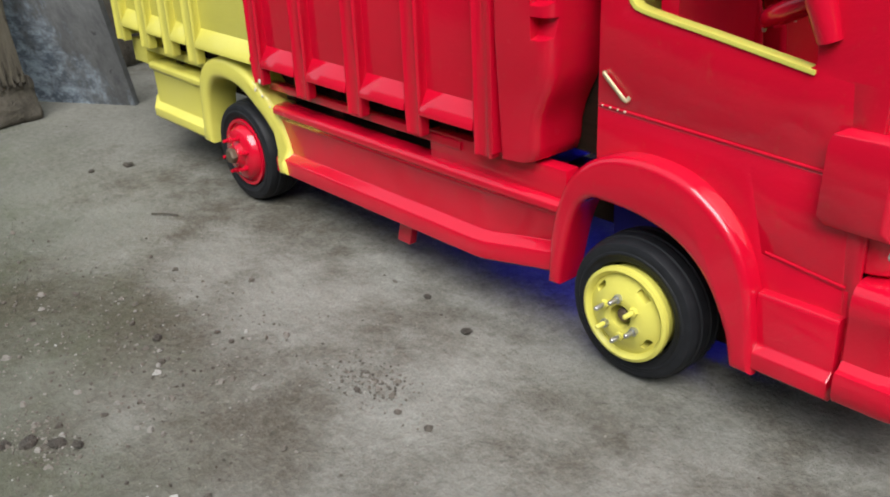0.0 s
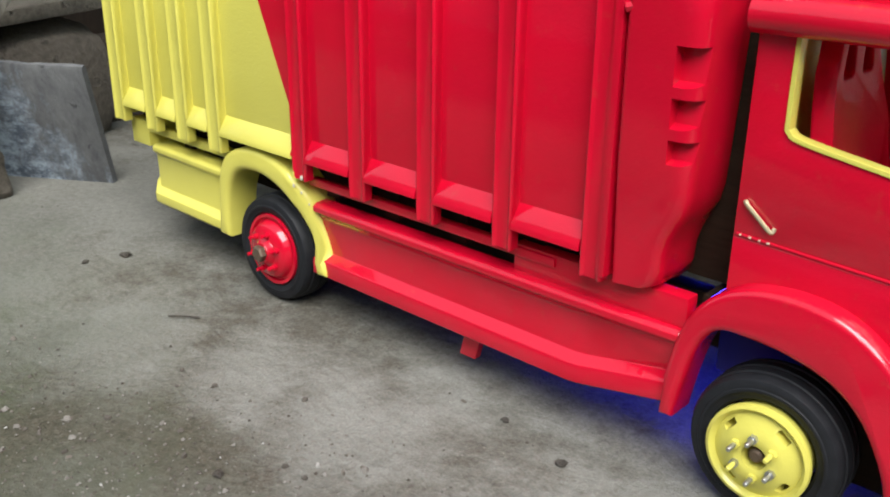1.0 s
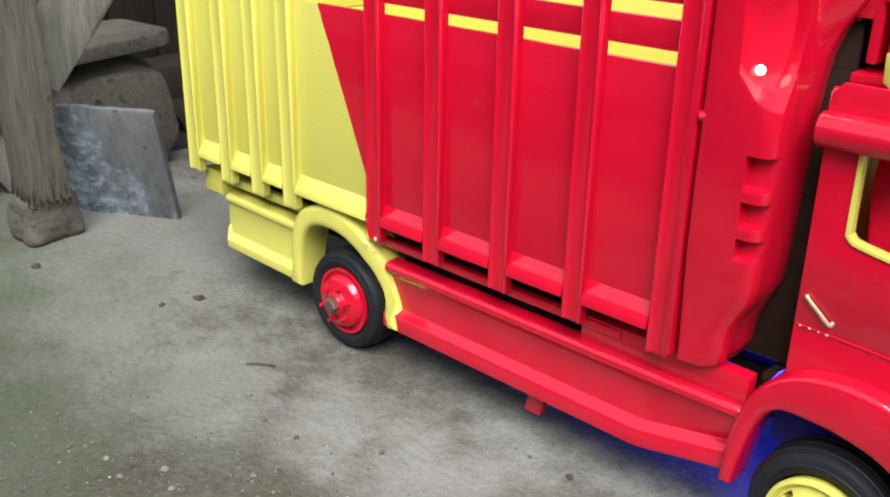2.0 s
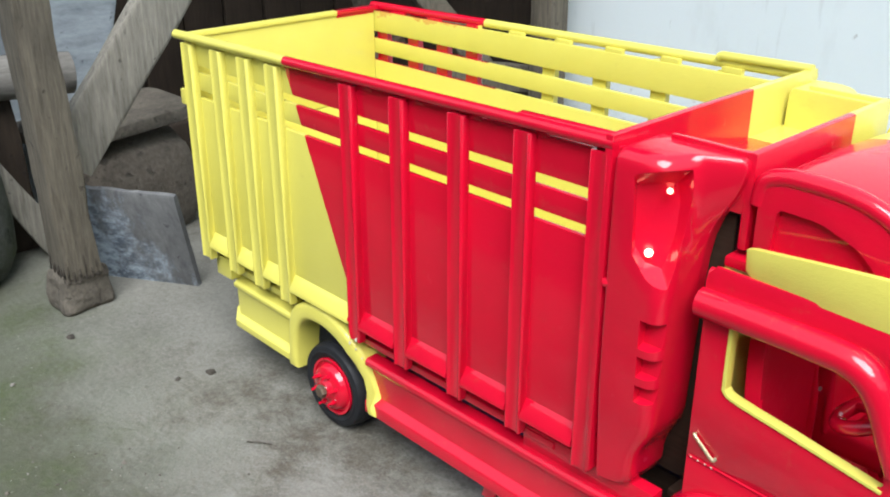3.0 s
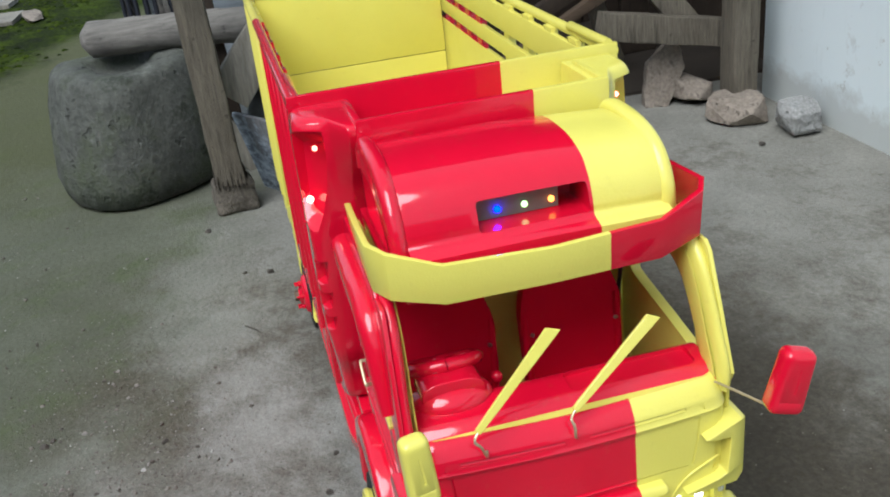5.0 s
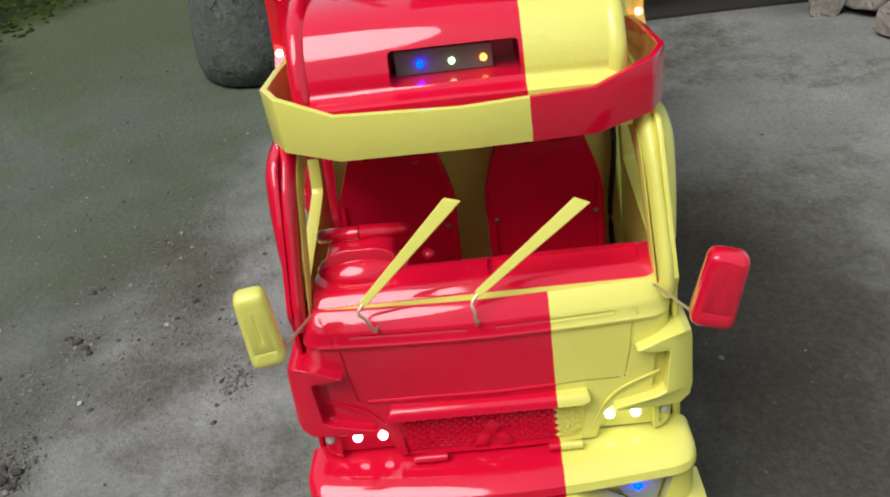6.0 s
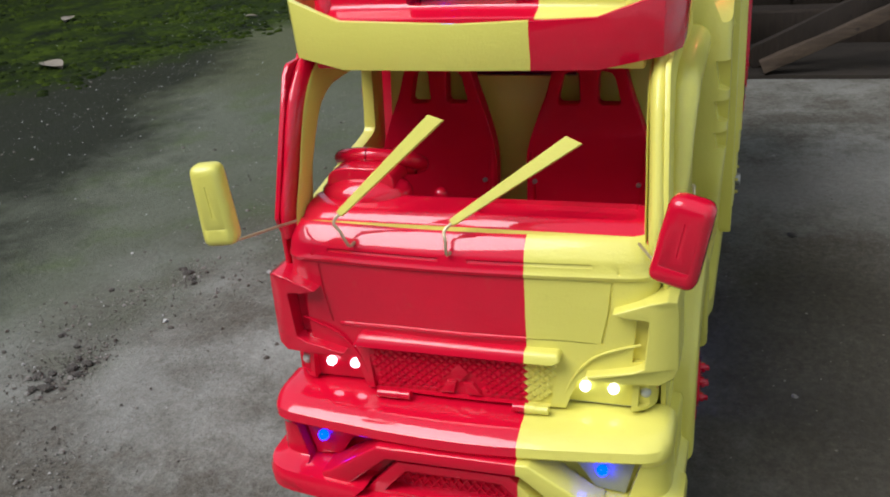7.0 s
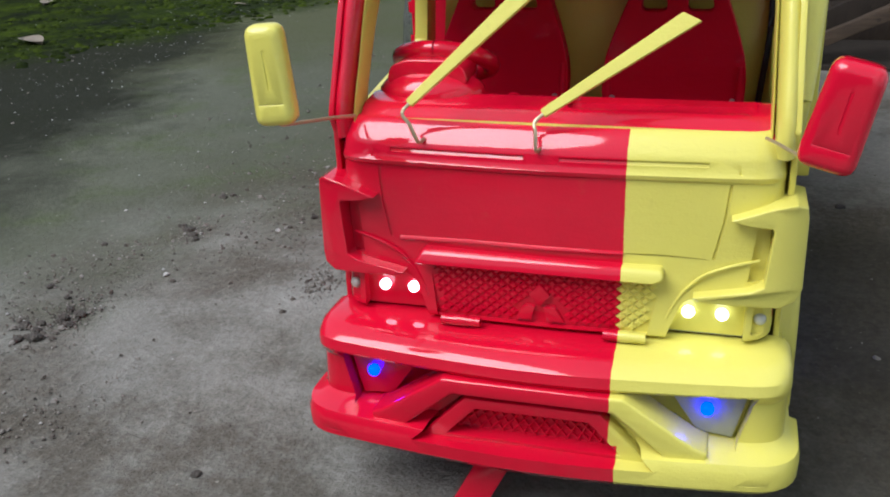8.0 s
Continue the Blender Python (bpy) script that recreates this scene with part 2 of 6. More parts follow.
def weathered(name, dark, light, grain=(1, 1, 12), scale=18, depth=0.003, rough=0.85):
    """Old grey wood with grain that runs along the stretched axis."""
    m = material(name, light, rough)
    g = spot_noise(m, scale, 8, 0.7, grain)
    big = spot_noise(m, 5, 4)
    col = ramp(m, g, [(0.28, dark), (0.5, tuple((a + b) / 2 for a, b in zip(dark, light))), (0.75, light)])
    col = mixed(m, calc(m, "MULTIPLY", ramp(m, big, [(0.5, (0, 0, 0)), (0.75, (1, 1, 1))]), 0.5), col, tuple(c * 0.45 for c in dark))
    mottle = ramp(m, spot_noise(m, 26, 6, 0.7), [(0.40, (0, 0, 0)), (0.66, (1, 1, 1))])
    col = mixed(m, calc(m, "MULTIPLY", mottle, 0.40), col, tuple((a * 0.6 + b * 0.4) for a, b in zip(dark, light)))
    rot = ramp(m, spot_noise(m, 60, 3, 0.6), [(0.66, (0, 0, 0)), (0.72, (1, 1, 1))])
    col = mixed(m, calc(m, "MULTIPLY", rot, 0.6), col, tuple(c * 0.35 for c in dark))
    link(m, col, bsdf(m).inputs["Base Color"])
    bumped(m, calc(m, "ADD", calc(m, "SUBTRACT", g, calc(m, "MULTIPLY", rot, 0.4)), calc(m, "MULTIPLY", spot_noise(m, 160, 4), 0.25)), 0.8, depth)
    return m


def rock(name, dark, light, moss=0.0, scale=9, stretch=(1, 1, 1)):
    m = material(name, light, 0.92)
    n1, n2 = spot_noise(m, scale, 8, 0.68, stretch), spot_noise(m, scale * 7, 6, 0.7, stretch)
    col = ramp(m, n1, [(0.30, dark), (0.72, light)])
    col = mixed(m, 0.35, col, ramp(m, n2, [(0.35, tuple(c * 0.5 for c in dark)), (0.7, tuple(min(1, c * 1.25) for c in light))]))
    pits = ramp(m, spot_noise(m, scale * 4, 3, 0.5), [(0.62, (0, 0, 0)), (0.70, (1, 1, 1))])
    col = mixed(m, calc(m, "MULTIPLY", pits, 0.55), col, tuple(c * 0.35 for c in dark))
    if moss:
        g = ramp(m, spot_noise(m, scale * 0.6, 6, 0.7), [(0.48, (0, 0, 0)), (0.64, (1, 1, 1))])
        col = mixed(m, calc(m, "MULTIPLY", g, moss), col, (0.055, 0.070, 0.030))
        # black-green algae in blotches and pale lichen scrapes
        g = ramp(m, spot_noise(m, scale * 0.9, 7, 0.75), [(0.55, (0, 0, 0)), (0.63, (1, 1, 1))])
        col = mixed(m, calc(m, "MULTIPLY", g, moss), col, (0.014, 0.020, 0.009))
        g = ramp(m, spot_noise(m, scale * 2.2, 7, 0.78), [(0.60, (0, 0, 0)), (0.70, (1, 1, 1))])
        col = mixed(m, calc(m, "MULTIPLY", g, 0.55), col, (0.20, 0.21, 0.185))
    link(m, col, bsdf(m).inputs["Base Color"])
    bumped(m, calc(m, "ADD", calc(m, "ADD", n1, calc(m, "MULTIPLY", n2, 0.5)), calc(m, "MULTIPLY", pits, -0.5)), 0.9, 0.012)
    return m


def limewash():
    m = material("limewashed wall", (0.78, 0.80, 0.80), 0.9)
    big = spot_noise(m, 2.3, 5, 0.6)
    col = mixed(m, big, (0.79, 0.89, 0.915), (0.85, 0.93, 0.94))
    chips = ramp(m, calc(m, "ADD", calc(m, "MULTIPLY", spot_noise(m, 4.5, 6, 0.72), 0.8), calc(m, "MULTIPLY", spot_noise(m, 30, 4, 0.6), 0.2)), [(0.62, (0, 0, 0)), (0.66, (1, 1, 1))])
    col = mixed(m, calc(m, "MULTIPLY", chips, 0.40), col, (0.55, 0.57, 0.54))
    stain = ramp(m, spot_noise(m, 2.6, 6, 0.66, (2.2, 2.2, 0.8)), [(0.56, (0, 0, 0)), (0.74, (1, 1, 1))])
    col = mixed(m, calc(m, "MULTIPLY", stain, 0.22), col, (0.52, 0.55, 0.53))
    spots = ramp(m, spot_noise(m, 24, 4, 0.6, (1, 1, 0.6)), [(0.70, (0, 0, 0)), (0.74, (1, 1, 1))])
    col = mixed(m, calc(m, "MULTIPLY", spots, 0.45), col, (0.36, 0.38, 0.36))
    # splashed dirt with a ragged upper edge along the foot
    z = axes(m)[2]
    foot = ramp(m, calc(m, "SUBTRACT", calc(m, "MULTIPLY", calc(m, "ADD", calc(m, "MULTIPLY", spot_noise(m, 4, 6, 0.75), 0.6), calc(m, "MULTIPLY", spot_noise(m, 19, 6, 0.7), 0.4)), 0.24), z), [(0.0, (0, 0, 0)), (0.05, (1, 1, 1))])
    col = mixed(m, calc(m, "MULTIPLY", foot, 0.6), col, (0.46, 0.46, 0.42))
    # rain streaks and flaked patches of bare render
    streak = ramp(m, spot_noise(m, 9, 6, 0.7, (2.4, 2.4, 0.35)), [(0.60, (0, 0, 0)), (0.74, (1, 1, 1))])
    col = mixed(m, calc(m, "MULTIPLY", streak, 0.35), col, (0.50, 0.55, 0.54))
    flake = ramp(m, calc(m, "ADD", calc(m, "MULTIPLY", spot_noise(m, 3.2, 7, 0.7, (1.6, 1.6, 0.8)), 0.85), calc(m, "MULTIPLY", spot_noise(m, 40, 4, 0.6), 0.15)), [(0.635, (0, 0, 0)), (0.650, (1, 1, 1))])
    col = mixed(m, calc(m, "MULTIPLY", flake, 0.7), col, (0.56, 0.58, 0.55))
    link(m, col, bsdf(m).inputs["Base Color"])
    bumped(m, calc(m, "ADD", spot_noise(m, 26, 6, 0.65), calc(m, "MULTIPLY", chips, -0.4)), 0.22, 0.005)
    return m


def glow(name, color, strength):
    m = material(name, color, 0.3)
    bsdf(m).inputs["Emission Color"].default_value = (*color, 1)
    bsdf(m).inputs["Emission Strength"].default_value = strength
    return m


def noisy(name, a, b, scale, rough, metal=0.0, bump=0.001, stretch=(1, 1, 1)):
    m = material(name, a, rough, metal)
    n = spot_noise(m, scale, 6, 0.65, stretch)
    link(m, mixed(m, n, a, b), bsdf(m).inputs["Base Color"])
    bumped(m, n, 0.5, bump)
    return m


def paint_seat():
    m = paint_red()
    m.name = "dull red seat paint"
    for name, value in (("Coat Weight", 0.15), ("Roughness", 0.5)):
        for l in list(bsdf(m).inputs[name].links):
            m.node_tree.links.remove(l)
        bsdf(m).inputs[name].default_value = value
    return m


M_RED, M_YELLOW, M_SEAT = paint_red(), paint_yellow(), paint_seat()
M_CAB, M_VISOR = paint_cab(), paint_cab(True)
M_NEAR, M_FAR = paint_bed(-1), paint_bed(1)
M_RAIL_NEAR = paint_split_x("near rail enamel", -0.068)
M_RAIL_FAR = paint_split_x("far rail enamel", -0.076, False)
M_GROUND = concrete()
M_WALL = limewash()
M_PLASTER = noisy("grey plaster", (0.16, 0.16, 0.15), (0.26, 0.26, 0.245), 3, 0.9, 0, 0.004)
M_RUBBER = noisy("worn tyre rubber", (0.006, 0.0065, 0.008), (0.026, 0.027, 0.030), 70, 0.5, 0, 0.0006)
bsdf(M_RUBBER).inputs["Specular IOR Level"].default_value = 0.18
M_STEEL = noisy("zinc steel", (0.42, 0.42, 0.40), (0.62, 0.62, 0.60), 120, 0.38, 0.9, 0.0003)
M_RUST = noisy("dull brown steel", (0.10, 0.07, 0.05), (0.22, 0.16, 0.11), 90, 0.6, 0.6, 0.0005)
M_WIRE = noisy("bare wire", (0.45, 0.38, 0.22), (0.62, 0.55, 0.36), 60, 0.4, 0.7, 0.0002)
# chassis wood near black: the shade under the truck is in its colour
M_CHASSIS = noisy("shade-darkened chassis wood", (0.016, 0.010, 0.007), (0.045, 0.028, 0.018), 24, 0.8, 0, 0.001, (1, 8, 8))
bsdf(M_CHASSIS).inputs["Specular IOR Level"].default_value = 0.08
M_BLUE = noisy("blue underbody", (0.010, 0.008, 0.32), (0.02, 0.015, 0.45), 30, 0.45)
M_FOGBED = noisy("dull milky fog panel", (0.26, 0.27, 0.19), (0.36, 0.37, 0.26), 40, 0.3)
M_GREYBAR = noisy("grey lamp strip", (0.12, 0.11, 0.09), (0.19, 0.17, 0.145), 60, 0.7)
M_PALELAMP = noisy("clear unlit lamp", (0.42, 0.43, 0.36), (0.60, 0.61, 0.54), 60, 0.15)
M_CABLE = material("dark cable", (0.02, 0.022, 0.03), 0.5)
M_POST = weathered("weathered post wood", (0.040, 0.033, 0.023), (0.185, 0.160, 0.118), (9, 9, 0.8), 14, 0.006)
M_BOARD = weathered("grey sawn board", (0.098, 0.089, 0.071), (0.345, 0.320, 0.265), (9, 9, 0.9), 12, 0.004)
M_LOG = weathered("bleached log", (0.085, 0.078, 0.068), (0.255, 0.24, 0.212), (9, 0.9, 9), 10, 0.004)
M_SLATE = weathered("blue-grey painted plank", (0.150, 0.172, 0.190), (0.42, 0.465, 0.495), (6, 1, 3), 9, 0.003)
def smeared_plank():
    m = weathered("smeared grey plank", (0.060, 0.062, 0.066), (0.185, 0.185, 0.182), (6, 1, 3), 9, 0.003)
    base = bsdf(m).inputs["Base Color"].links[0].from_socket
    zone = ramp(m, calc(m, "ADD", calc(m, "MULTIPLY", axes(m)[1], -1.0), calc(m, "ADD", calc(m, "MULTIPLY", axes(m)[2], -0.55), calc(m, "MULTIPLY", spot_noise(m, 30, 6, 0.7, (1, 1, 0.5)), 0.22))), [(0.13, (0, 0, 0)), (0.19, (1, 1, 1))])
    streak = ramp(m, spot_noise(m, 34, 7, 0.75, (1, 1, 1.6)), [(0.42, (0, 0, 0)), (0.60, (1, 1, 1))])
    blue = mixed(m, streak, (0.10, 0.125, 0.16), (0.42, 0.50, 0.57))
    link(m, mixed(m, calc(m, "MULTIPLY", zone, 0.85), base, blue), bsdf(m).inputs["Base Color"])
    return m


M_SMEAR = smeared_plank()
M_SPLINT = weathered("rotten splinters", (0.014, 0.011, 0.008), (0.070, 0.056, 0.040), (4, 4, 1), 30, 0.002)
# dark old timber, lowered further so its colour holds the shed's deep shade
M_OLDWOOD = weathered("dark timber with shed shade", (0.016, 0.010, 0.006), (0.046, 0.030, 0.017), (8, 8, 1), 10, 0.004)
M_BROWN = weathered("brown sawn plank", (0.036, 0.023, 0.013), (0.110, 0.073, 0.044), (8, 1, 8), 12, 0.003)
M_BLOCK = rock("brown sandstone block", (0.066, 0.056, 0.043), (0.190, 0.165, 0.130), 0, 16)
M_MORTAR = rock("grey-green weathered stone", (0.032, 0.034, 0.028), (0.132, 0.138, 0.118), 0.7, 9)
M_TUFF = rock("brown porous stone", (0.055, 0.045, 0.034), (0.155, 0.130, 0.10), 0, 12)
M_PALE = rock("pale broken stone", (0.14, 0.115, 0.09), (0.34, 0.29, 0.235), 0, 14)
M_LUMP = rock("grey lime-crusted stone", (0.20, 0.20, 0.19), (0.46, 0.46, 0.44), 0, 20)
M_SOIL = rock("damp clod", (0.050, 0.043, 0.035), (0.150, 0.130, 0.105), 0, 60)
M_EARTH = noisy("dark trodden earth", (0.010, 0.007, 0.004), (0.034, 0.025, 0.016), 14, 0.95, 0, 0.006)
M_LEAF = noisy("dry fallen leaf", (0.13, 0.105, 0.075), (0.26, 0.22, 0.165), 40, 0.8)


# ---- mesh building ----
def shut(bm, name, mat, parent=None, label="", smooth=38):
    bmesh.ops.recalc_face_normals(bm, faces=bm.faces[:])
    me = bpy.data.meshes.new(name)
    bm.to_mesh(me)
    bm.free()
    me.materials.append(mat)
    me.polygons.foreach_set("use_smooth", [True] * len(me.polygons))
    me.set_sharp_from_angle(angle=radians(smooth))
    ob = new(name, me)
    ob.parent = parent
    if label:
        tagged(ob, label)
    return ob


def part(name, bm, mat, parent, label=""):
    return shut(bm, name, mat, parent, label)


def sharp_edges(bm, limit=30):
    return [e for e in bm.edges if len(e.link_faces) == 2 and e.calc_face_angle(0) > radians(limit)]


def softened(bm, width, segments=2, limit=30):
    if width > 0:
        bmesh.ops.recalc_face_normals(bm, faces=bm.faces[:])
        bmesh.ops.bevel(bm, geom=sharp_edges(bm, limit), offset=width, segments=segments, profile=0.6, affect="EDGES", clamp_overlap=True)
    return bm


def joined(*parts):
    out = bmesh.new()
    for b in parts:
        me = bpy.data.meshes.new("t")
        b.to_mesh(me)
        b.free()
        out.from_mesh(me)
        bpy.data.meshes.remove(me)
    return out


def box(x0, x1, y0, y1, z0, z1, bev=0.0015, segments=2):
    bm = bmesh.new()
    bmesh.ops.create_cube(bm, size=1)
    for v in bm.verts:
        v.co = Vector(((x0 + x1) / 2 + v.co.x * (x1 - x0), (y0 + y1) / 2 + v.co.y * (y1 - y0), (z0 + z1) / 2 + v.co.z * (z1 - z0)))
    return softened(bm, bev, segments)


def at_axis(axis, u, v, w):
    return {"x": (w, u, v), "y": (u, w, v), "z": (u, v, w)}[axis]


def prism(outline, axis, a, b, bev=0.0015, holes=(), segments=2):
    """An outline in the two other axes, with holes, pulled from a to b along the axis."""
    bm = bmesh.new()
    for loop in (outline, *holes):
        vs = [bm.verts.new(at_axis(axis, u, v, a)) for u, v in loop]
        for i in range(len(vs)):
            bm.edges.new((vs[i], vs[(i + 1) % len(vs)]))
    bmesh.ops.triangle_fill(bm, edges=bm.edges[:], use_beauty=True, use_dissolve=False)
    bmesh.ops.dissolve_limit(bm, angle_limit=0.01, verts=bm.verts[:], edges=bm.edges[:])
    got = bmesh.ops.extrude_face_region(bm, geom=bm.faces[:])
    k = "xyz".index(axis)
    for g in got["geom"]:
        if isinstance(g, bmesh.types.BMVert):
            g.co[k] = b
    return softened(bm, bev, segments)


def rounded(points, radius, steps=5):
    """A closed outline with its corners rounded."""
    out = []
    n = len(points)
    for i, p in enumerate(points):
        p = Vector(p[:2])
        r = points[i][2] if len(points[i]) > 2 else radius
        a, b = Vector(points[i - 1][:2]) - p, Vector(points[(i + 1) % n][:2]) - p
        r = min(r, a.length * 0.49, b.length * 0.49)
        if r <= 0:
            out.append((p.x, p.y))
            continue
        s, e = p + a.normalized() * r, p + b.normalized() * r
        for k in range(steps + 1):
            t = k / steps
            q = s * (1 - t) ** 2 + p * 2 * t * (1 - t) + e * t * t
            out.append((q.x, q.y))
    return out


def smooth_path(points, steps=6):
    """Catmull-Rom through the points."""
    ps = [Vector(p) for p in points]
    ps = [ps[0] * 2 - ps[1], *ps, ps[-1] * 2 - ps[-2]]
    out = []
    for i in range(1, len(ps) - 2):
        a, b, c, d = ps[i - 1:i + 3]
        for k in range(steps):
            t = k / steps
            out.append(0.5 * (2 * b + (c - a) * t + (2 * a - 5 * b + 4 * c - d) * t * t + (3 * b - a - 3 * c + d) * t ** 3))
    out.append(ps[-2])
    return out


def tube(points, radius, sides=10, flat=1.0, up=(0, 0, 1), ends=True, taper=None):
    """A round or oval bar along a path."""
    bm = bmesh.new()
    ps = [Vector(p) for p in points]
    rings = []
    for i, p in enumerate(ps):
        d = (ps[min(i + 1, len(ps) - 1)] - ps[max(i - 1, 0)]).normalized()
        s = d.cross(Vector(up))
        s = s.normalized() if s.length > 1e-4 else Vector((1, 0, 0))
        n = s.cross(d).normalized()
        r = radius * (taper(i / (len(ps) - 1)) if taper else 1)
        rings.append([bm.verts.new(p + s * math.cos(2 * math.pi * k / sides) * r + n * math.sin(2 * math.pi * k / sides) * r * flat) for k in range(sides)])
    for a, b in zip(rings, rings[1:]):
        for k in range(sides):
            bm.faces.new((a[k], a[(k + 1) % sides], b[(k + 1) % sides], b[k]))
    if ends:
        bm.faces.new(rings[0][::-1])
        bm.faces.new(rings[-1])
    return bm


def lathe(profile, axis, centre, steps=40):
    """(radius, along) pairs turned about an axis through the centre."""
    bm = bmesh.new()
    rings = []
    for r, w in profile:
        if r < 1e-6:
            rings.append([bm.verts.new(Vector(at_axis(axis, 0, 0, w)) + Vector(centre))])
        else:
            rings.append([bm.verts.new(Vector(at_axis(axis, r * math.cos(2 * math.pi * k / steps), r * math.sin(2 * math.pi * k / steps), w)) + Vector(centre)) for k in range(steps)])
    for a, b in zip(rings, rings[1:]):
        for k in range(steps):
            j = (k + 1) % steps
            quad = [a[k % len(a)], a[j % len(a)], b[j % len(b)], b[k % len(b)]]
            quad = [v for i, v in enumerate(quad) if v not in quad[:i]]
            if len(quad) > 2:
                bm.faces.new(quad)
    return bm


def loft(sections, close=False, caps=True):
    """Skins equal-length rows of points. close: each row is a ring."""
    bm = bmesh.new()
    rows = [[bm.verts.new(p) for p in s] for s in sections]
    n = len(rows[0])
    for a, b in zip(rows, rows[1:]):
        for k in range(n if close else n - 1):
            bm.faces.new((a[k], a[(k + 1) % n], b[(k + 1) % n], b[k]))
    if close and caps:
        bm.faces.new(rows[0][::-1])
        bm.faces.new(rows[-1])
    return bm


def thick(bm, amount):
    bmesh.ops.recalc_face_normals(bm, faces=bm.faces[:])
    bmesh.ops.solidify(bm, geom=bm.faces[:], thickness=amount)
    return bm


def flipped(bm, centre):
    """The mirror image across the plane y = centre."""
    for v in bm.verts:
        v.co.y = 2 * centre - v.co.y
    bmesh.ops.reverse_faces(bm, faces=bm.faces[:])
    return bm


def thing(name, label, category, place=(0, 0, 0), group="", kind=""):
    e = new(name)
    e.location = place
    e.empty_display_size = 0.05
    return tagged(e, label, category, group, kind)


# ---- ground, wall and shed ----
def ground_sheet():
    bm = bmesh.new()
    s = [-60, -20, -8, -4] + [-3 + 0.125 * i for i in range(49)] + [4, 8, 20, 60]
    rows = []
    for y in s:
        row = []
        for x in s:
            near = max(0.0, 1 - max(abs(x), abs(y)) / 4)
            h = noise.fractal(Vector((x * 1.3, y * 1.3, 3.1)), 1.0, 2.0, 3) * 0.006 * near
            flat = max(0.0, min(1.0, (max(abs(x - 0.3) - 0.75, abs(y) - 0.3)) / 0.4))
            row.append(bm.verts.new((x, y, h * flat - 0.001)))
        rows.append(row)
    for a, b in zip(rows, rows[1:]):
        for k in range(len(s) - 1):
            bm.faces.new((a[k], a[k + 1], b[k + 1], b[k]))
    return tagged(shut(bm, "ground", M_GROUND), "worn grey concrete ground with trodden earth and moss", "ground", kind="structure")


ground_sheet()
tagged(shut(box(-0.77, 5.5, 1.195, 1.35, -0.05, 2.7, 0.004), "wall_north", M_WALL), "white limewashed wall, flaking and dirty at the foot", "wall", kind="structure")


# two walls out of view, added to cut horizon light and deepen contrast
tagged(shut(box(-9.0, 7.15, -5.45, -5.3, -0.05, 2.6, 0.004), "wall_south", M_PLASTER), "unseen plain grey wall added to block low sky light", "wall", kind="structure")
tagged(shut(box(7.0, 7.15, -5.29, 1.19, -0.05, 2.3, 0.004), "wall_east", M_PLASTER), "unseen plain grey wall added to block low sky light", "wall", kind="structure")


def shed():
    """Dark lean-to behind the tailgate: back boards, side boards and a low roof."""
    back = tagged(shut(box(-1.92, -1.88, -0.30, 1.55, -0.05, 1.9, 0.003), "wall_west", M_OLDWOOD), "timber wall at the back of the shed, darkened for its shade", "wall", kind="structure")
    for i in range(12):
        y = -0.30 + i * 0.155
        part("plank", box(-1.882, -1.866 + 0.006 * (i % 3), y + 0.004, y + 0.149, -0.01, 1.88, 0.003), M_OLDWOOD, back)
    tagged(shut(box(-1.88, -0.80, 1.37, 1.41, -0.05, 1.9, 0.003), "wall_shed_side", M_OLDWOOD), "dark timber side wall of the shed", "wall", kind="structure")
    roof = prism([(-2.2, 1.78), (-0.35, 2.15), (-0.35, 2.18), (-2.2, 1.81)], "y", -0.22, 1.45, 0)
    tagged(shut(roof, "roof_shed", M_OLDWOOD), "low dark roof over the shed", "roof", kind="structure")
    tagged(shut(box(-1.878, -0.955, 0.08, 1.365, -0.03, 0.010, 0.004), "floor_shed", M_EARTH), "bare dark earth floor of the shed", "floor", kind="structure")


shed()


def timber(name, label, p, q, width, depth, mat, side=(1, 0, 0), category="timber", wear=0.004, seed=1):
    """A sawn timber between two points, worn and slightly crooked."""
    p, q = Vector(p), Vector(q)
    d = (q - p).normalized()
    s = Vector(side)
    w = d.cross(s).normalized()
    s = w.cross(d).normalized()
    rows = []
    n = 14
    for i in range(n + 1):
        c = p.lerp(q, i / n)
        ring = []
        for u, v in rounded([(-1, -1), (1, -1), (1, 1), (-1, 1)], 0.18, 2):
            r = noise.fractal(Vector((c.x * 9 + u * 2 + seed, c.y * 9 + v * 2, c.z * 9)), 1, 2, 3) * wear
            ring.append(c - p + w * (u * width / 2 + r) + s * (v * depth / 2 + r * 0.6))
        rows.append(ring)
    ob = shut(loft(rows, close=True), name, mat)
    ob.location = p
    return tagged(ob, label, category)


def stone(name, label, centre, size, mat, rough=0.12, seed=0.0, flat=0.25, box_like=0.0, turn=0.0, category="stone"):
    bm = bmesh.new()
    bmesh.ops.create_icosphere(bm, subdivisions=4, radius=1)
    for v in bm.verts:
        c = v.co.copy()
        if box_like:
            m = max(abs(c.x), abs(c.y), abs(c.z))
            c = c.lerp(c / m * 0.86, box_like)
        n = v.co
        c += n * noise.fractal(n * 1.3 + Vector((seed, -seed, seed * 2)), 1, 2, 2) * rough
        c += n * noise.fractal(n * 5 + Vector((seed, seed, 0)), 1, 2, 3) * rough * 0.22
        c.z = max(c.z, -1 + flat)
        v.co = Vector((c.x * size[0], c.y * size[1], (c.z + 1 - flat) * size[2] / (2 - flat)))
    ob = shut(bm, name, mat, smooth=60)
    ob.matrix_world = pose(*centre, 0, 0, turn)
    return tagged(ob, label, category)


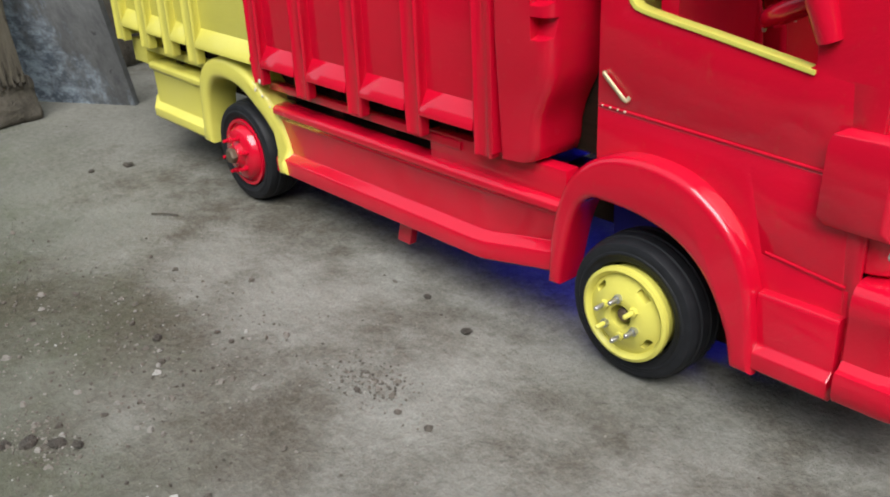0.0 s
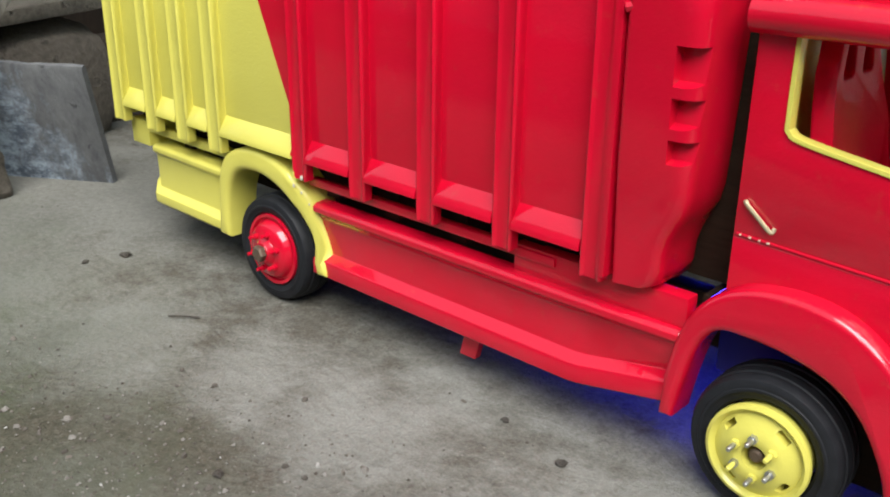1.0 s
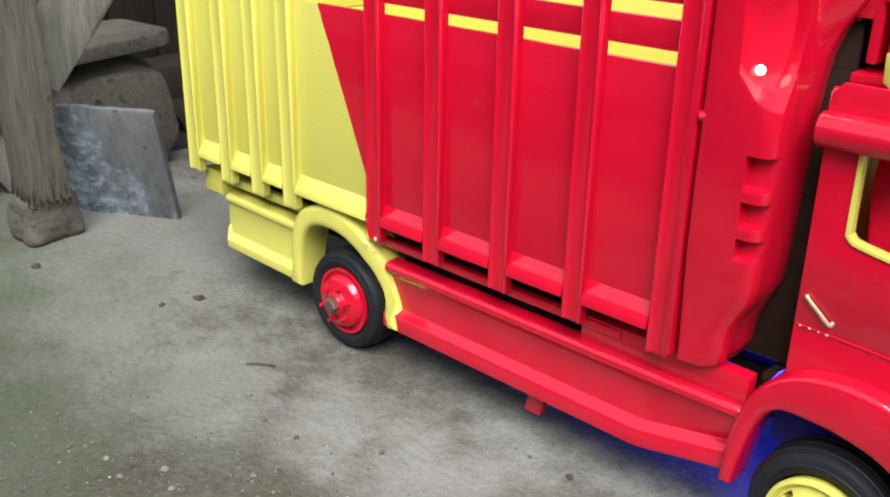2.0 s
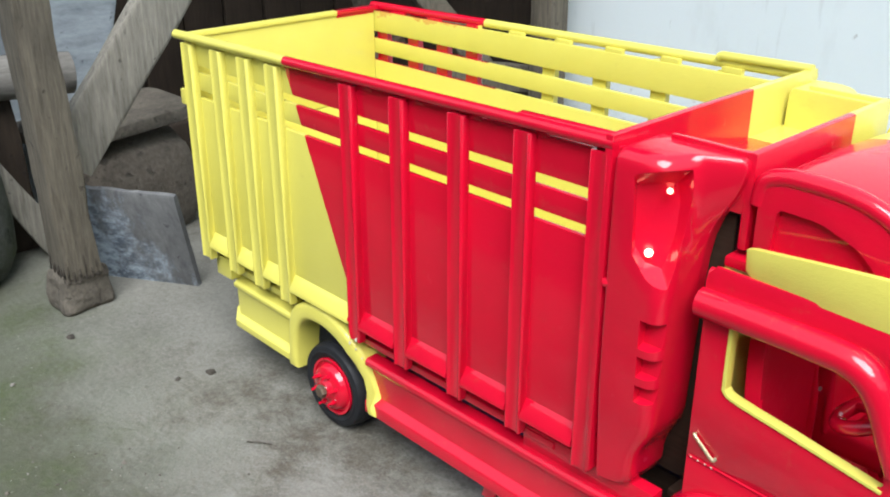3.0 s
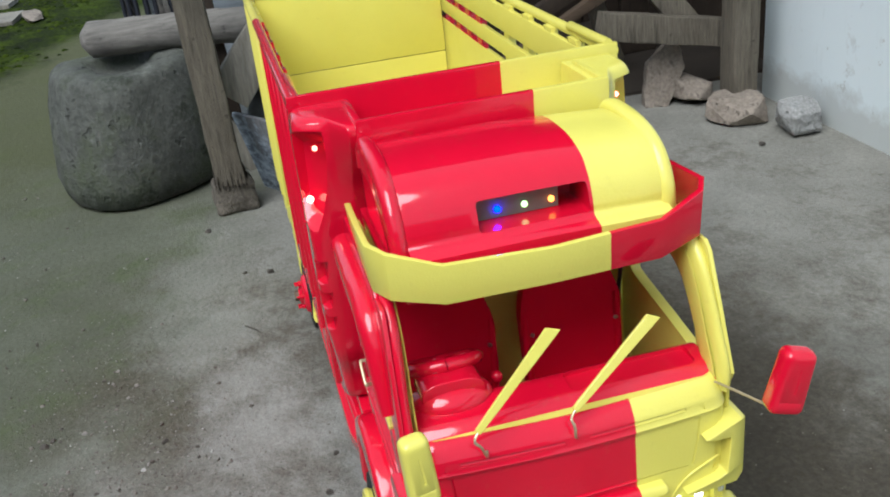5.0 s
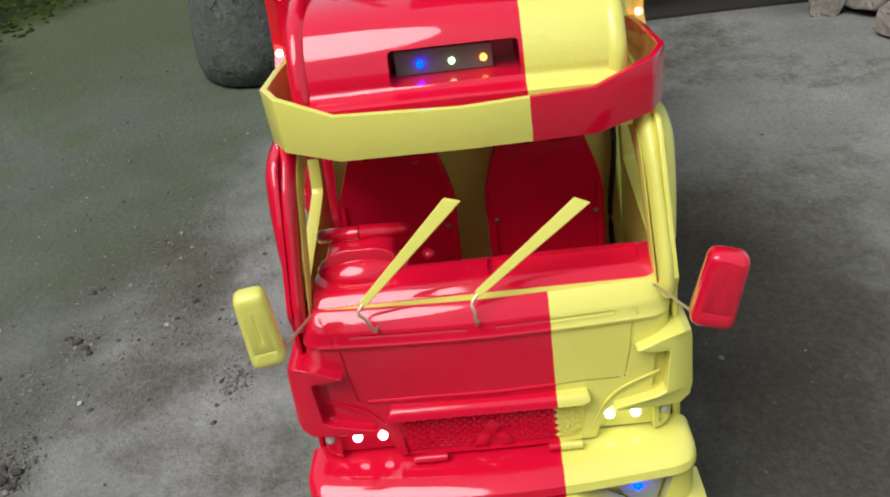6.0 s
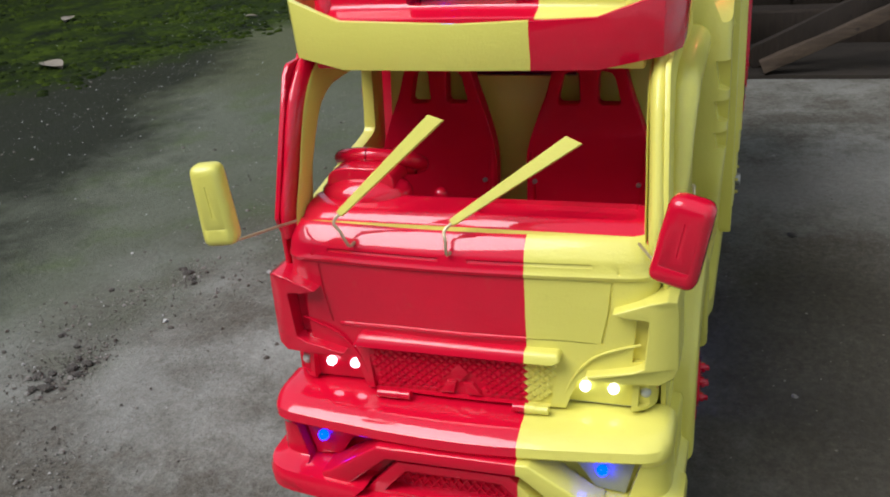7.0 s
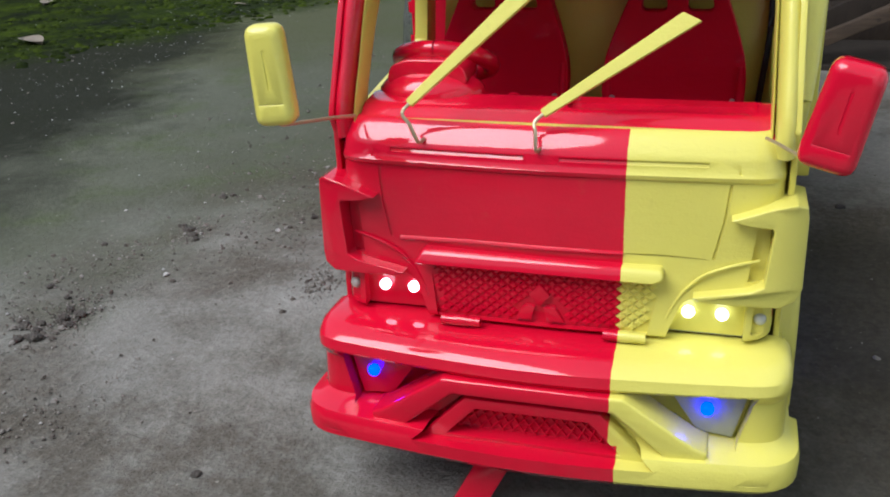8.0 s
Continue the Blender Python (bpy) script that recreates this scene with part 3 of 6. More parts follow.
# near post on its stone
def near_post():
    p = timber("wooden_post", "weathered grey wooden post standing on a stone block", (-0.655, -0.298, 0.071), (-0.668, -0.311, 0.64), 0.068, 0.066, M_POST, (1, 0, 0), "post", 0.003, 3)
    up = timber("post_top", "", (-0.672, -0.330, 0.60), (-0.69, -0.345, 1.95), 0.046, 0.060, M_POST, (1, 0, 0), "", 0.004, 5)
    for key in ("category",):
        if key in up:
            del up[key]
    rng = random.Random(8)
    for i in range(26):
        a = i / 26 * 4
        u = (a % 1) * 2 - 1
        x, y = ((u, -1), (1, u), (-u, 1), (-1, -u))[int(a)]
        x, y = x * 0.0335 + rng.uniform(-0.002, 0.002), y * 0.0345 + rng.uniform(-0.002, 0.002)
        h = rng.uniform(0.012, 0.046)
        part("splinter", tube([(x * 1.03, y * 1.03, -0.004), (x * 1.06, y * 1.06, h * 0.5), (x * 0.98, y * 0.98, h)], rng.uniform(0.0022, 0.0042), 5, taper=lambda t: 1 - 0.75 * t), M_SPLINT, p, "dark rotten splinter")
    up.parent = p
    up.location = Vector(up.location) - Vector(p.location)


near_post()
timber("diagonal_brace", "grey sawn board leaning as a diagonal brace", (-0.715, -0.262, 0.262), (-0.705, 0.27, 0.905), 0.098, 0.030, M_BOARD, (1, 0, 0), "board", 0.003, 8)


def leaning_plank():
    """A sawn plank end standing on its edge, leaning back a little."""
    foot, along, up = Vector((-0.584, -0.081, 0.0)), Vector((-0.200, -0.126, 0.0)), Vector((0.030, -0.047, 0.213))
    out = along.cross(up).normalized() * 0.014
    rows = []
    for k in range(13):
        u = k / 12
        ring = []
        for v, d in ((0, 0), (0.33, 0), (0.66, 0), (0.97, 0), (1, -0.2), (1, -0.8), (0.97, -1), (0.5, -1), (0, -1)):
            p = foot + along * u + up * v + out * d
            ring.append(p + Vector((0, 0, noise.noise(p * 60) * 0.0025)) * (1 if v > 0.9 else 0) + out.normalized() * noise.noise(p * 14) * 0.0015)
        rows.append(ring)
    bm = loft(rows, close=True)
    bmesh.ops.translate(bm, verts=bm.verts[:], vec=-foot)
    ob = shut(bm, "leaning_plank", M_SMEAR)
    ob.location = foot
    return tagged(ob, "grey plank end with pale blue paint smears, leaning behind the post", "plank")


leaning_plank()


def rough_block(name, label, lo, hi, mat, wear, seed, category="stone", turn=0.0, pinch=0.0):
    """A squared stone with worn, uneven faces."""
    bm = bmesh.new()
    bmesh.ops.create_cube(bm, size=2)
    bmesh.ops.subdivide_edges(bm, edges=bm.edges[:], cuts=11, use_grid_fill=True)
    half = [(b - a) / 2 for a, b in zip(lo, hi)]
    r = 0.34
    for v in bm.verts:
        c = v.co.copy()
        core = Vector([max(-1 + r, min(1 - r, k)) for k in c])
        off = c - core
        p = core + (off.normalized() * r if off.length > 0 else off)
        p += p.normalized() * (noise.fractal(p * 1.4 + Vector((seed, 0, 0)), 1, 2, 3) * wear + noise.fractal(p * 6 + Vector((0, seed, 0)), 1, 2, 2) * wear * 0.25)
        k = 1 - pinch * (p.z + 1) / 2
        v.co = Vector((p.x * half[0] * k, p.y * half[1] * k, (max(p.z, -0.96) + 0.96) * half[2]))
    ob = shut(bm, name, mat, smooth=60)
    ob.matrix_world = pose((lo[0] + hi[0]) / 2, (lo[1] + hi[1]) / 2, lo[2], 0, 0, turn)
    return tagged(ob, label, category)


def hewn_stone(name, label, centre, size, mat, seed, turn=(0, 0, 0), category="stone", points=16):
    """A broken stone with flat faces and chipped edges."""
    rng = random.Random(seed)
    bm = bmesh.new()
    for i in range(points):
        d = Vector((rng.gauss(0, 1), rng.gauss(0, 1), rng.gauss(0, 1))).normalized()
        bm.verts.new(Vector([max(-0.78, min(0.78, k * 1.05)) for k in d]))
    hull = bmesh.ops.convex_hull(bm, input=bm.verts[:])
    bmesh.ops.delete(bm, geom=[v for v in bm.verts if not v.link_faces], context="VERTS")
    bmesh.ops.dissolve_limit(bm, angle_limit=0.25, verts=bm.verts[:], edges=bm.edges[:])
    bmesh.ops.triangulate(bm, faces=bm.faces[:])
    bmesh.ops.bevel(bm, geom=bm.edges[:], offset=0.07, segments=2, profile=0.6, affect="EDGES", clamp_overlap=True)
    bmesh.ops.triangulate(bm, faces=bm.faces[:])
    bmesh.ops.subdivide_edges(bm, edges=bm.edges[:], cuts=2, use_grid_fill=True)
    low = min(v.co.z for v in bm.verts)
    for v in bm.verts:
        p = v.co + v.co.normalized() * noise.fractal(v.co * 3.5 + Vector((seed, 0, 0)), 1, 2, 4) * 0.05
        v.co = Vector((p.x * size[0], p.y * size[1], (p.z - low) * size[2]))
    ob = shut(bm, name, mat, smooth=45)
    ob.matrix_world = pose(*centre, *turn)
    return tagged(ob, label, category)


rough_block("foot_stone", "brown squared foot stone under the wooden post", (-0.705, -0.347, -0.003), (-0.622, -0.243, 0.080), M_BLOCK, 0.10, 2.0, "stone", 8, 0.10)


def stone_mortar():
    rows = []
    n = 56
    prof = [(0.0, 0.165), (0.010, 0.186), (0.05, 0.199), (0.11, 0.200), (0.18, 0.193), (0.24, 0.184), (0.285, 0.175), (0.306, 0.168), (0.315, 0.157), (0.318, 0.130), (0.312, 0.085), (0.292, 0.070), (0.280, 0.03)]
    for z, r in prof:
        ring = []
        for k in range(n):
            a = 2 * math.pi * k / n
            d = Vector((math.cos(a), math.sin(a), 0))
            square = 1 / (abs(math.cos(a - 0.5)) ** 3.2 + abs(math.sin(a - 0.5)) ** 3.2) ** (1 / 3.2)
            w = (0.97 + (square - 1) * 0.75) * (1 + noise.fractal(d * 1.8 + Vector((0, 0, z * 6)), 1, 2, 3) * 0.045 + noise.fractal(d * 7 + Vector((0, 0, z * 30)), 1, 2, 3) * 0.012)
            ring.append(d * r * w + Vector((-0.06 * z, 0.06 * z, z + (0.012 * noise.noise(d * 1.5) - 0.006) * (z / 0.3) ** 2)))
        rows.append(ring)
    rows = [[Vector((p.x, p.y, p.z * 1.07)) for p in ring] for ring in rows]
    ob = shut(loft(rows, close=True), "stone_mortar", M_MORTAR, smooth=55)
    ob.location = (-0.955, -0.530, -0.001)
    return tagged(ob, "big weathered grey stone mortar with green moss", "stone mortar")


stone_mortar()


def log_roller():
    pts = smooth_path([(-1.02, -0.595, 0.384), (-1.0, -0.42, 0.382), (-0.975, -0.25, 0.378), (-0.955, -0.13, 0.374)], 8)
    bm = tube(pts, 0.046, 22, taper=lambda t: 1 - 0.55 * max(0, 1 - t / 0.025) ** 2 - 0.05 * t)
    for v in bm.verts:
        v.co += Vector((noise.fractal(v.co * 14, 1, 2, 3), 0, noise.fractal(v.co * 14 + Vector((7, 0, 0)), 1, 2, 3))) * 0.003
    return tagged(shut(bm, "wooden_log", M_LOG, smooth=60), "bleached round wooden log lying on the stone mortar", "log")


log_roller()
timber("slanted_board", "pale narrow board leaning on the stone mortar", (-0.925, -0.222, 0.004), (-0.928, -0.396, 0.322), 0.052, 0.020, M_BOARD, (1, 0, 0), "board", 0.003, 11)
timber("blue_grey_board", "pale blue-grey wide board standing against the shed", (-1.32, -0.26, 0.0), (-1.40, -0.31, 1.3), 0.31, 0.022, M_SLATE, (1, 0, 0), "board", 0.002, 14)
timber("blue_grey_board", "pale blue-grey board leaning in the dark shed", (-1.13, -0.150, 0.0), (-1.10, 0.055, 0.85), 0.18, 0.022, M_SLATE, (1, 0, 0), "board", 0.002, 15)
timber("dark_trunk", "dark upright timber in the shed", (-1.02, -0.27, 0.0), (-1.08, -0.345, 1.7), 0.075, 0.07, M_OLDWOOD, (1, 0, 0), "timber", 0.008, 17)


def rod_bundle():
    t = thing("rod_bundle", "bundle of thin dark rods standing upright", "rods", (-1.27, -0.43, 0))
    rng = random.Random(5)
    for i in range(16):
        x, y = rng.uniform(-0.05, 0.05), rng.uniform(-0.07, 0.07)
        pts = [(x, y, 0), (x * 1.1 + 0.01, y * 1.05, 0.5), (x * 1.4, y * 1.2 - 0.02, 1.15 + rng.uniform(0, 0.2))]
        part("rod", tube(smooth_path(pts, 4), rng.uniform(0.006, 0.012), 8), M_CABLE if i % 3 else M_LOG, t)


rod_bundle()
stone("porous_boulder", "brown porous boulder in the dark of the shed", (-0.98, -0.025, -0.002), (0.15, 0.155, 0.235), M_TUFF, 0.10, 4.0, 0.25, 0.35)


def flat_slab():
    bm = prism(rounded([(-0.16, -0.20), (0.10, -0.17), (0.13, 0.13), (-0.12, 0.19)], 0.05), "z", 0.0, 0.028, 0.006)
    for v in bm.verts:
        v.co.z += noise.fractal(v.co * 7, 1, 2, 3) * 0.006
    ob = shut(bm, "flat_slab", M_BLOCK)
    ob.matrix_world = pose(-0.99, -0.03, 0.234, 3, -3, 10)
    return tagged(ob, "grey flat stone slab lying on the boulder", "slab")


flat_slab()

# far post and the stones round it
timber("wooden_post", "weathered wooden post by the white wall, on a stone", (-0.670, 1.062, 0.060), (-0.685, 1.070, 2.0), 0.072, 0.075, M_POST, (1, 0, 0), "post", 0.003, 21)
hewn_stone("foot_stone", "pale rough foot stone under the post by the wall", (-0.615, 1.035, -0.006), (0.098, 0.090, 0.050), M_PALE, 23, (0, 0, 20), "stone", 22)
hewn_stone("lime_stone", "grey lime-crusted stone against the wall", (-0.468, 1.110, -0.005), (0.075, 0.073, 0.056), M_LUMP, 31, (0, 0, 10), "stone", 30)


def broken_slab():
    bm = prism([(-0.052, 0.0), (-0.055, 0.030), (-0.040, 0.130), (0.030, 0.196), (0.052, 0.160), (0.062, 0.110), (0.040, 0.050), (0.010, 0.0)], "x", -0.022, 0.022, 0.006)
    bmesh.ops.triangulate(bm, faces=bm.faces[:])
    bmesh.ops.subdivide_edges(bm, edges=bm.edges[:], cuts=3, use_grid_fill=True)
    for v in bm.verts:
        v.co += v.normal * noise.fractal(v.co * 22, 1, 2, 3) * 0.006
    ob = shut(bm, "broken_slab", M_PALE, smooth=40)
    ob.matrix_world = pose(-0.835, 0.920, -0.008, 0, -8, -14)
    return tagged(ob, "pale broken stone slab leaning on its edge", "slab")


broken_slab()
hewn_stone("broken_stone", "pale broken stone lying behind the post", (-0.83, 1.005, -0.006), (0.082, 0.076, 0.052), M_PALE, 47, (0, 0, 30), "stone", 18)
timber("loose_plank", "grey plank lying on the moss", (-3.87, -1.24, 0.012), (-3.95, -2.3, 0.012), 0.30, 0.024, M_BOARD, (0, 0, 1), "plank", 0.004, 41)
timber("loose_plank", "grey plank lying on the moss", (-4.40, -1.34, 0.012), (-4.50, -2.4, 0.012), 0.22, 0.024, M_BOARD, (0, 0, 1), "plank", 0.004, 42)
hewn_stone("broken_stone", "pale flat stone on the moss", (-3.80, -1.16, -0.004), (0.16, 0.06, 0.03), M_PALE, 53, (0, 0, 12), "stone", 16)
timber("cross_beam", "grey horizontal beam fixed behind the post", (-0.80, 0.72, 0.262), (-0.77, 1.13, 0.185), 0.075, 0.045, M_POST, (1, 0, 0), "beam", 0.003, 24)
timber("floor_plank", "grey plank slanting across the shed floor", (-1.04, 0.20, 0.03), (-1.08, 0.86, 0.36), 0.055, 0.03, M_OLDWOOD, (1, 0, 0), "plank", 0.003, 27)
timber("floor_plank", "brown plank slanting across the shed floor", (-0.965, 0.235, 0.026), (-1.02, 0.84, 0.30), 0.032, 0.03, M_BROWN, (1, 0, 0), "plank", 0.003, 28)
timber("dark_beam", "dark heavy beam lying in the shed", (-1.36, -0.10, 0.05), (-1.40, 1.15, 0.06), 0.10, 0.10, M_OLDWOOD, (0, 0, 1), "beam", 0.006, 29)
timber("slanted_prop", "dark slanting prop by the far post", (-0.86, 1.02, 0.20), (-1.00, 0.55, 0.80), 0.07, 0.03, M_POST, (1, 0, 0), "board", 0.003, 31)
timber("slanted_prop", "grey slanting prop inside the shed", (-1.20, 0.95, 0.0), (-1.05, 0.62, 0.85), 0.055, 0.03, M_POST, (1, 0, 0), "board", 0.004, 35)


# loose bits on the ground
def crumb(name, label, x, y, s, mat, seed, flatness=0.6, category="pebble"):
    bm = bmesh.new()
    bmesh.ops.create_icosphere(bm, subdivisions=2, radius=1)
    for v in bm.verts:
        v.co += v.co * noise.fractal(v.co * 1.6 + Vector((seed, 0, seed)), 1, 2, 3) * 0.45
        v.co = Vector((v.co.x * s, v.co.y * s * 0.8, max(v.co.z, -0.5) * s * flatness))
    ob = shut(bm, name, mat, smooth=50)
    ob.matrix_world = pose(x, y, s * flatness * 0.35, 0, 0, seed * 57 % 360)
    return tagged(ob, label, category, "crumbs on the ground")


for i, (x, y, r) in enumerate([(-0.265, -0.251, 0.009), (-0.283, -0.303, 0.005), (0.395, -0.213, 0.005), (0.481, -0.235, 0.006), (0.263, -0.465, 0.006), (-0.545, -0.371, 0.008),
                               (0.706, -0.621, 0.009), (0.681, -0.655, 0.008), (0.065, 0.296, 0.008), (-0.422, 0.987, 0.010), (0.690, -0.632, 0.007), (0.672, -0.640, 0.006), (0.713, -0.640, 0.007), (0.60, -0.655, 0.005), (0.575, -0.70, 0.006), (0.43, -0.72, 0.006), (0.90, -0.30, 0.005), (0.655, -0.622, 0.010), (0.640, -0.608, 0.008), (0.667, -0.604, 0.007), (0.630, -0.630, 0.007), (0.352, -0.628, 0.009), (0.370, -0.610, 0.008), (0.340, -0.646, 0.007), (0.384, -0.598, 0.006), (0.204, -0.652, 0.008), (0.192, -0.640, 0.006)]):
    crumb("earth_clod", "small dark crumb of earth on the concrete", x, y, r, M_SOIL, i * 1.3 + 0.4, 0.5, "earth clod")


def twig():
    pts = smooth_path([(-0.051, -0.3175, 0.002), (-0.036, -0.306, 0.003), (-0.020, -0.294, 0.002)], 5)
    return tagged(shut(tube(pts, 0.0011, 6), "twig", M_SOIL), "thin dark twig lying on the concrete", "twig")


twig()


def leaf(x, y, s, turn):
    bm = bmesh.new()
    rows = []
    for i in range(9):
        u = i / 8
        w = math.sin(math.pi * u ** 0.8) * 0.33
        rows.append([bm.verts.new(((u - 0.5) * s, (k - 1) * w * s, abs(k - 1) * 0.10 * s + 0.004 + 0.04 * s * math.sin(u * 5))) for k in range(3)])
    for a, b in zip(rows, rows[1:]):
        for k in range(2):
            bm.faces.new((a[k], a[k + 1], b[k + 1], b[k]))
    thick(bm, 0.0006)
    ob = shut(bm, "fallen_leaf", M_LEAF)
    ob.matrix_world = pose(x, y, 0.001, 0, 0, turn)
    return tagged(ob, "pale dry fallen leaf on the moss", "leaf", "fallen leaves")


for x, y, s, a in [(-1.075, -2.03, 0.115, 70), (-1.95, -2.65, 0.09, 20), (-1.95, -1.75, 0.05, 120), (-0.95, -2.55, 0.07, 200), (0.36, -1.18, 0.03, 40)]:
    leaf(x, y, s, a)


def gravel():
    """Loose flakes of mud, grit and white specks that nobody could count."""
    rng = random.Random(11)
    verts, faces = [], []
    beds = [(0.28, -0.47, 0.14, 0.09), (0.30, -0.50, 0.10, 0.06), (0.12, -0.55, 0.12, 0.07), (0.48, -0.36, 0.03, 0.015), (0.05, -0.60, 0.17, 0.10), (0.67, -0.64, 0.07, 0.035), (0.55, -0.72, 0.14, 0.06), (0.86, -0.52, 0.07, 0.05), (-0.4, -0.8, 0.25, 0.14), (-0.4, -1.5, 0.6, 0.3), (0.46, -0.70, 0.14, 0.04), (0.20, -0.70, 0.18, 0.05), (0.65, -0.62, 0.035, 0.018), (0.36, -0.62, 0.03, 0.014)]
    for i in range(5200):
        if i % 5 < 4:
            bx, by, sx, sy = beds[rng.randrange(len(beds))]
            x, y = rng.gauss(bx, sx), rng.gauss(by, sy)
        else:
            x, y = rng.uniform(-1.3, 1.3), rng.uniform(-2.4, 1.1)
        if abs(y) < 0.21 and -0.4 < x < 0.95:
            continue
        r = rng.uniform(0.0006, 0.0021) * (2.4 if rng.random() < 0.08 else 1)
        n = 6
        b = len(verts)
        a0, stretch = rng.uniform(0, 6.28), rng.uniform(0.45, 1.0)
        ca, sa = math.cos(a0), math.sin(a0)
        for ring, k in ((1.0, 0.0), (0.62, 1.0)):
            for q in range(n):
                a = q * 2 * math.pi / n
                w = r * ring * rng.uniform(0.7, 1.25)
                u, v = math.cos(a) * w, math.sin(a) * w * stretch
                verts.append((x + u * ca - v * sa, y + u * sa + v * ca, k * r * rng.uniform(0.35, 0.8) - 0.0002))
        for q in range(n):
            faces.append((b + q, b + (q + 1) % n, b + n + (q + 1) % n, b + n + q))
        faces.append(tuple(b + n + q for q in range(n)))
    me = bpy.data.meshes.new("grit")
    me.from_pydata(verts, [], faces)
    me.materials.append(M_GRIT)
    tagged(new("grit", me), "loose grit and flakes of dry mud on the ground", "grit", kind="stuff")


def grit_material():
    m = material("mixed grit", (0.1, 0.09, 0.08), 0.95)
    g = node(m, "ShaderNodeNewGeometry")
    link(m, ramp(m, g.outputs["Random Per Island"], [(0.0, (0.060, 0.050, 0.040)), (0.60, (0.145, 0.127, 0.105)), (0.965, (0.22, 0.205, 0.18)), (1.0, (0.40, 0.39, 0.36))]), bsdf(m).inputs["Base Color"])
    return m


M_GRIT = grit_material()
gravel()


def moss_tufts():
    """Low cushions of moss and pale grit on the damp soil, too many to count."""
    rng = random.Random(29)
    verts, faces, gv, gf = [], [], [], []
    for i in range(9000):
        x, y = rng.uniform(-4.6, 1.6), rng.uniform(-4.4, -0.9)
        edge = y + 0.45 * x + 2.22 + noise.noise(Vector((x * 1.7, y * 1.7, 0))) * 0.35
        if edge > 0 or noise.noise(Vector((x * 2.6, y * 2.6, 4))) < -0.12:
            continue
        r = rng.uniform(0.005, 0.019)
        b, n = len(verts), 7
        for ring, h in ((1.0, -0.002), (0.7, 0.30), (0.3, 0.44)):
            for q in range(n):
                a = q * 2 * math.pi / n + ring
                w = r * ring * rng.uniform(0.7, 1.3)
                verts.append((x + math.cos(a) * w, y + math.sin(a) * w, h * r * rng.uniform(0.7, 1.2) if h > 0 else h))
        for k in (0, n):
            for q in range(n):
                faces.append((b + k + q, b + k + (q + 1) % n, b + k + n + (q + 1) % n, b + k + n + q))
        faces.append(tuple(b + 2 * n + q for q in range(n)))
    for i in range(900):
        x = rng.uniform(-2.2, 1.1)
        y = 0.28 * x - 1.35 + rng.gauss(0, 0.28)
        r = rng.uniform(0.001, 0.0034)
        b = len(gv)
        for q in range(5):
            a = q * 2 * math.pi / 5 + i
            gv.append((x + math.cos(a) * r, y + math.sin(a) * r * rng.uniform(0.6, 1), -0.0005))
        gv.append((x, y, r * 0.7))
        for q in range(5):
            gf.append((b + q, b + (q + 1) % 5, b + 5))
    for name, label, vs, fs, mat in (("moss", "low green cushions of moss on damp soil", verts, faces, M_MOSS), ("white_grit", "pale grit scattered on the dark soil", gv, gf, M_PALEGRIT)):
        me = bpy.data.meshes.new(name)
        me.from_pydata(vs, [], fs)
        me.materials.append(mat)
        me.polygons.foreach_set("use_smooth", [True] * len(me.polygons))
        tagged(new(name, me), label, name.replace("_", " "), kind="stuff")


def island_material(name, stops, rough):
    m = material(name, stops[0][1], rough, 0, 0, 0.1)
    g = node(m, "ShaderNodeNewGeometry")
    col = ramp(m, g.outputs["Random Per Island"], stops)
    link(m, mixed(m, spot_noise(m, 160, 4, 0.7), mixed(m, 0.6, col, (0.004, 0.006, 0.002)), col), bsdf(m).inputs["Base Color"])
    bumped(m, spot_noise(m, 300, 4, 0.7), 0.8, 0.004)
    return m


M_MOSS = island_material("moss", [(0.0, (0.010, 0.017, 0.002)), (0.5, (0.028, 0.046, 0.003)), (1.0, (0.056, 0.084, 0.006))], 0.95)
M_PALEGRIT = island_material("pale grit", [(0.0, (0.10, 0.10, 0.09)), (0.7, (0.26, 0.26, 0.24)), (1.0, (0.55, 0.55, 0.52))], 0.9)
moss_tufts()


# ---- the toy truck ----
C = 0.002            # the truck's middle line
truck = thing("toy_truck", "large handmade wooden toy truck in red and yellow gloss paint", "toy truck")


def carve(ob, *cutters):
    """Cuts the cutters' shapes out of a part."""
    for bm in cutters:
        bmesh.ops.recalc_face_normals(bm, faces=bm.faces[:])
        me = bpy.data.meshes.new("cutter")
        bm.to_mesh(me)
        bm.free()
        tool = new("cutter", me)
        mod = ob.modifiers.new("cut", "BOOLEAN")
        mod.operation, mod.solver, mod.object = "DIFFERENCE", "EXACT", tool
        bpy.context.view_layer.update()
        made = bpy.data.meshes.new_from_object(ob.evaluated_get(bpy.context.evaluated_depsgraph_get()))
        ob.modifiers.remove(mod)
        old = ob.data
        ob.data = made
        made.name = old.name
        bpy.data.objects.remove(tool)
        bpy.data.meshes.remove(me)
        bpy.data.meshes.remove(old)
    ob.data.polygons.foreach_set("use_smooth", [True] * len(ob.data.polygons))
    ob.data.set_sharp_from_angle(angle=radians(32))
    return ob


def lens_dot(name, place, r, mat, parent, label):
    bm = bmesh.new()
    bmesh.ops.create_uvsphere(bm, u_segments=14, v_segments=10, radius=r)
    bmesh.ops.translate(bm, verts=bm.verts[:], vec=place)
    return part(name, bm, mat, parent, label)


RIB_X = [(-0.346, -0.318), (-0.262, -0.234), (-0.188, -0.160), (-0.116, -0.088), (0.053, 0.078), (0.151, 0.177), (0.254, 0.280), (0.356, 0.381), (0.459, 0.484)]


def top_z(x):
    return 0.546 + (x + 0.353) * 0.0185


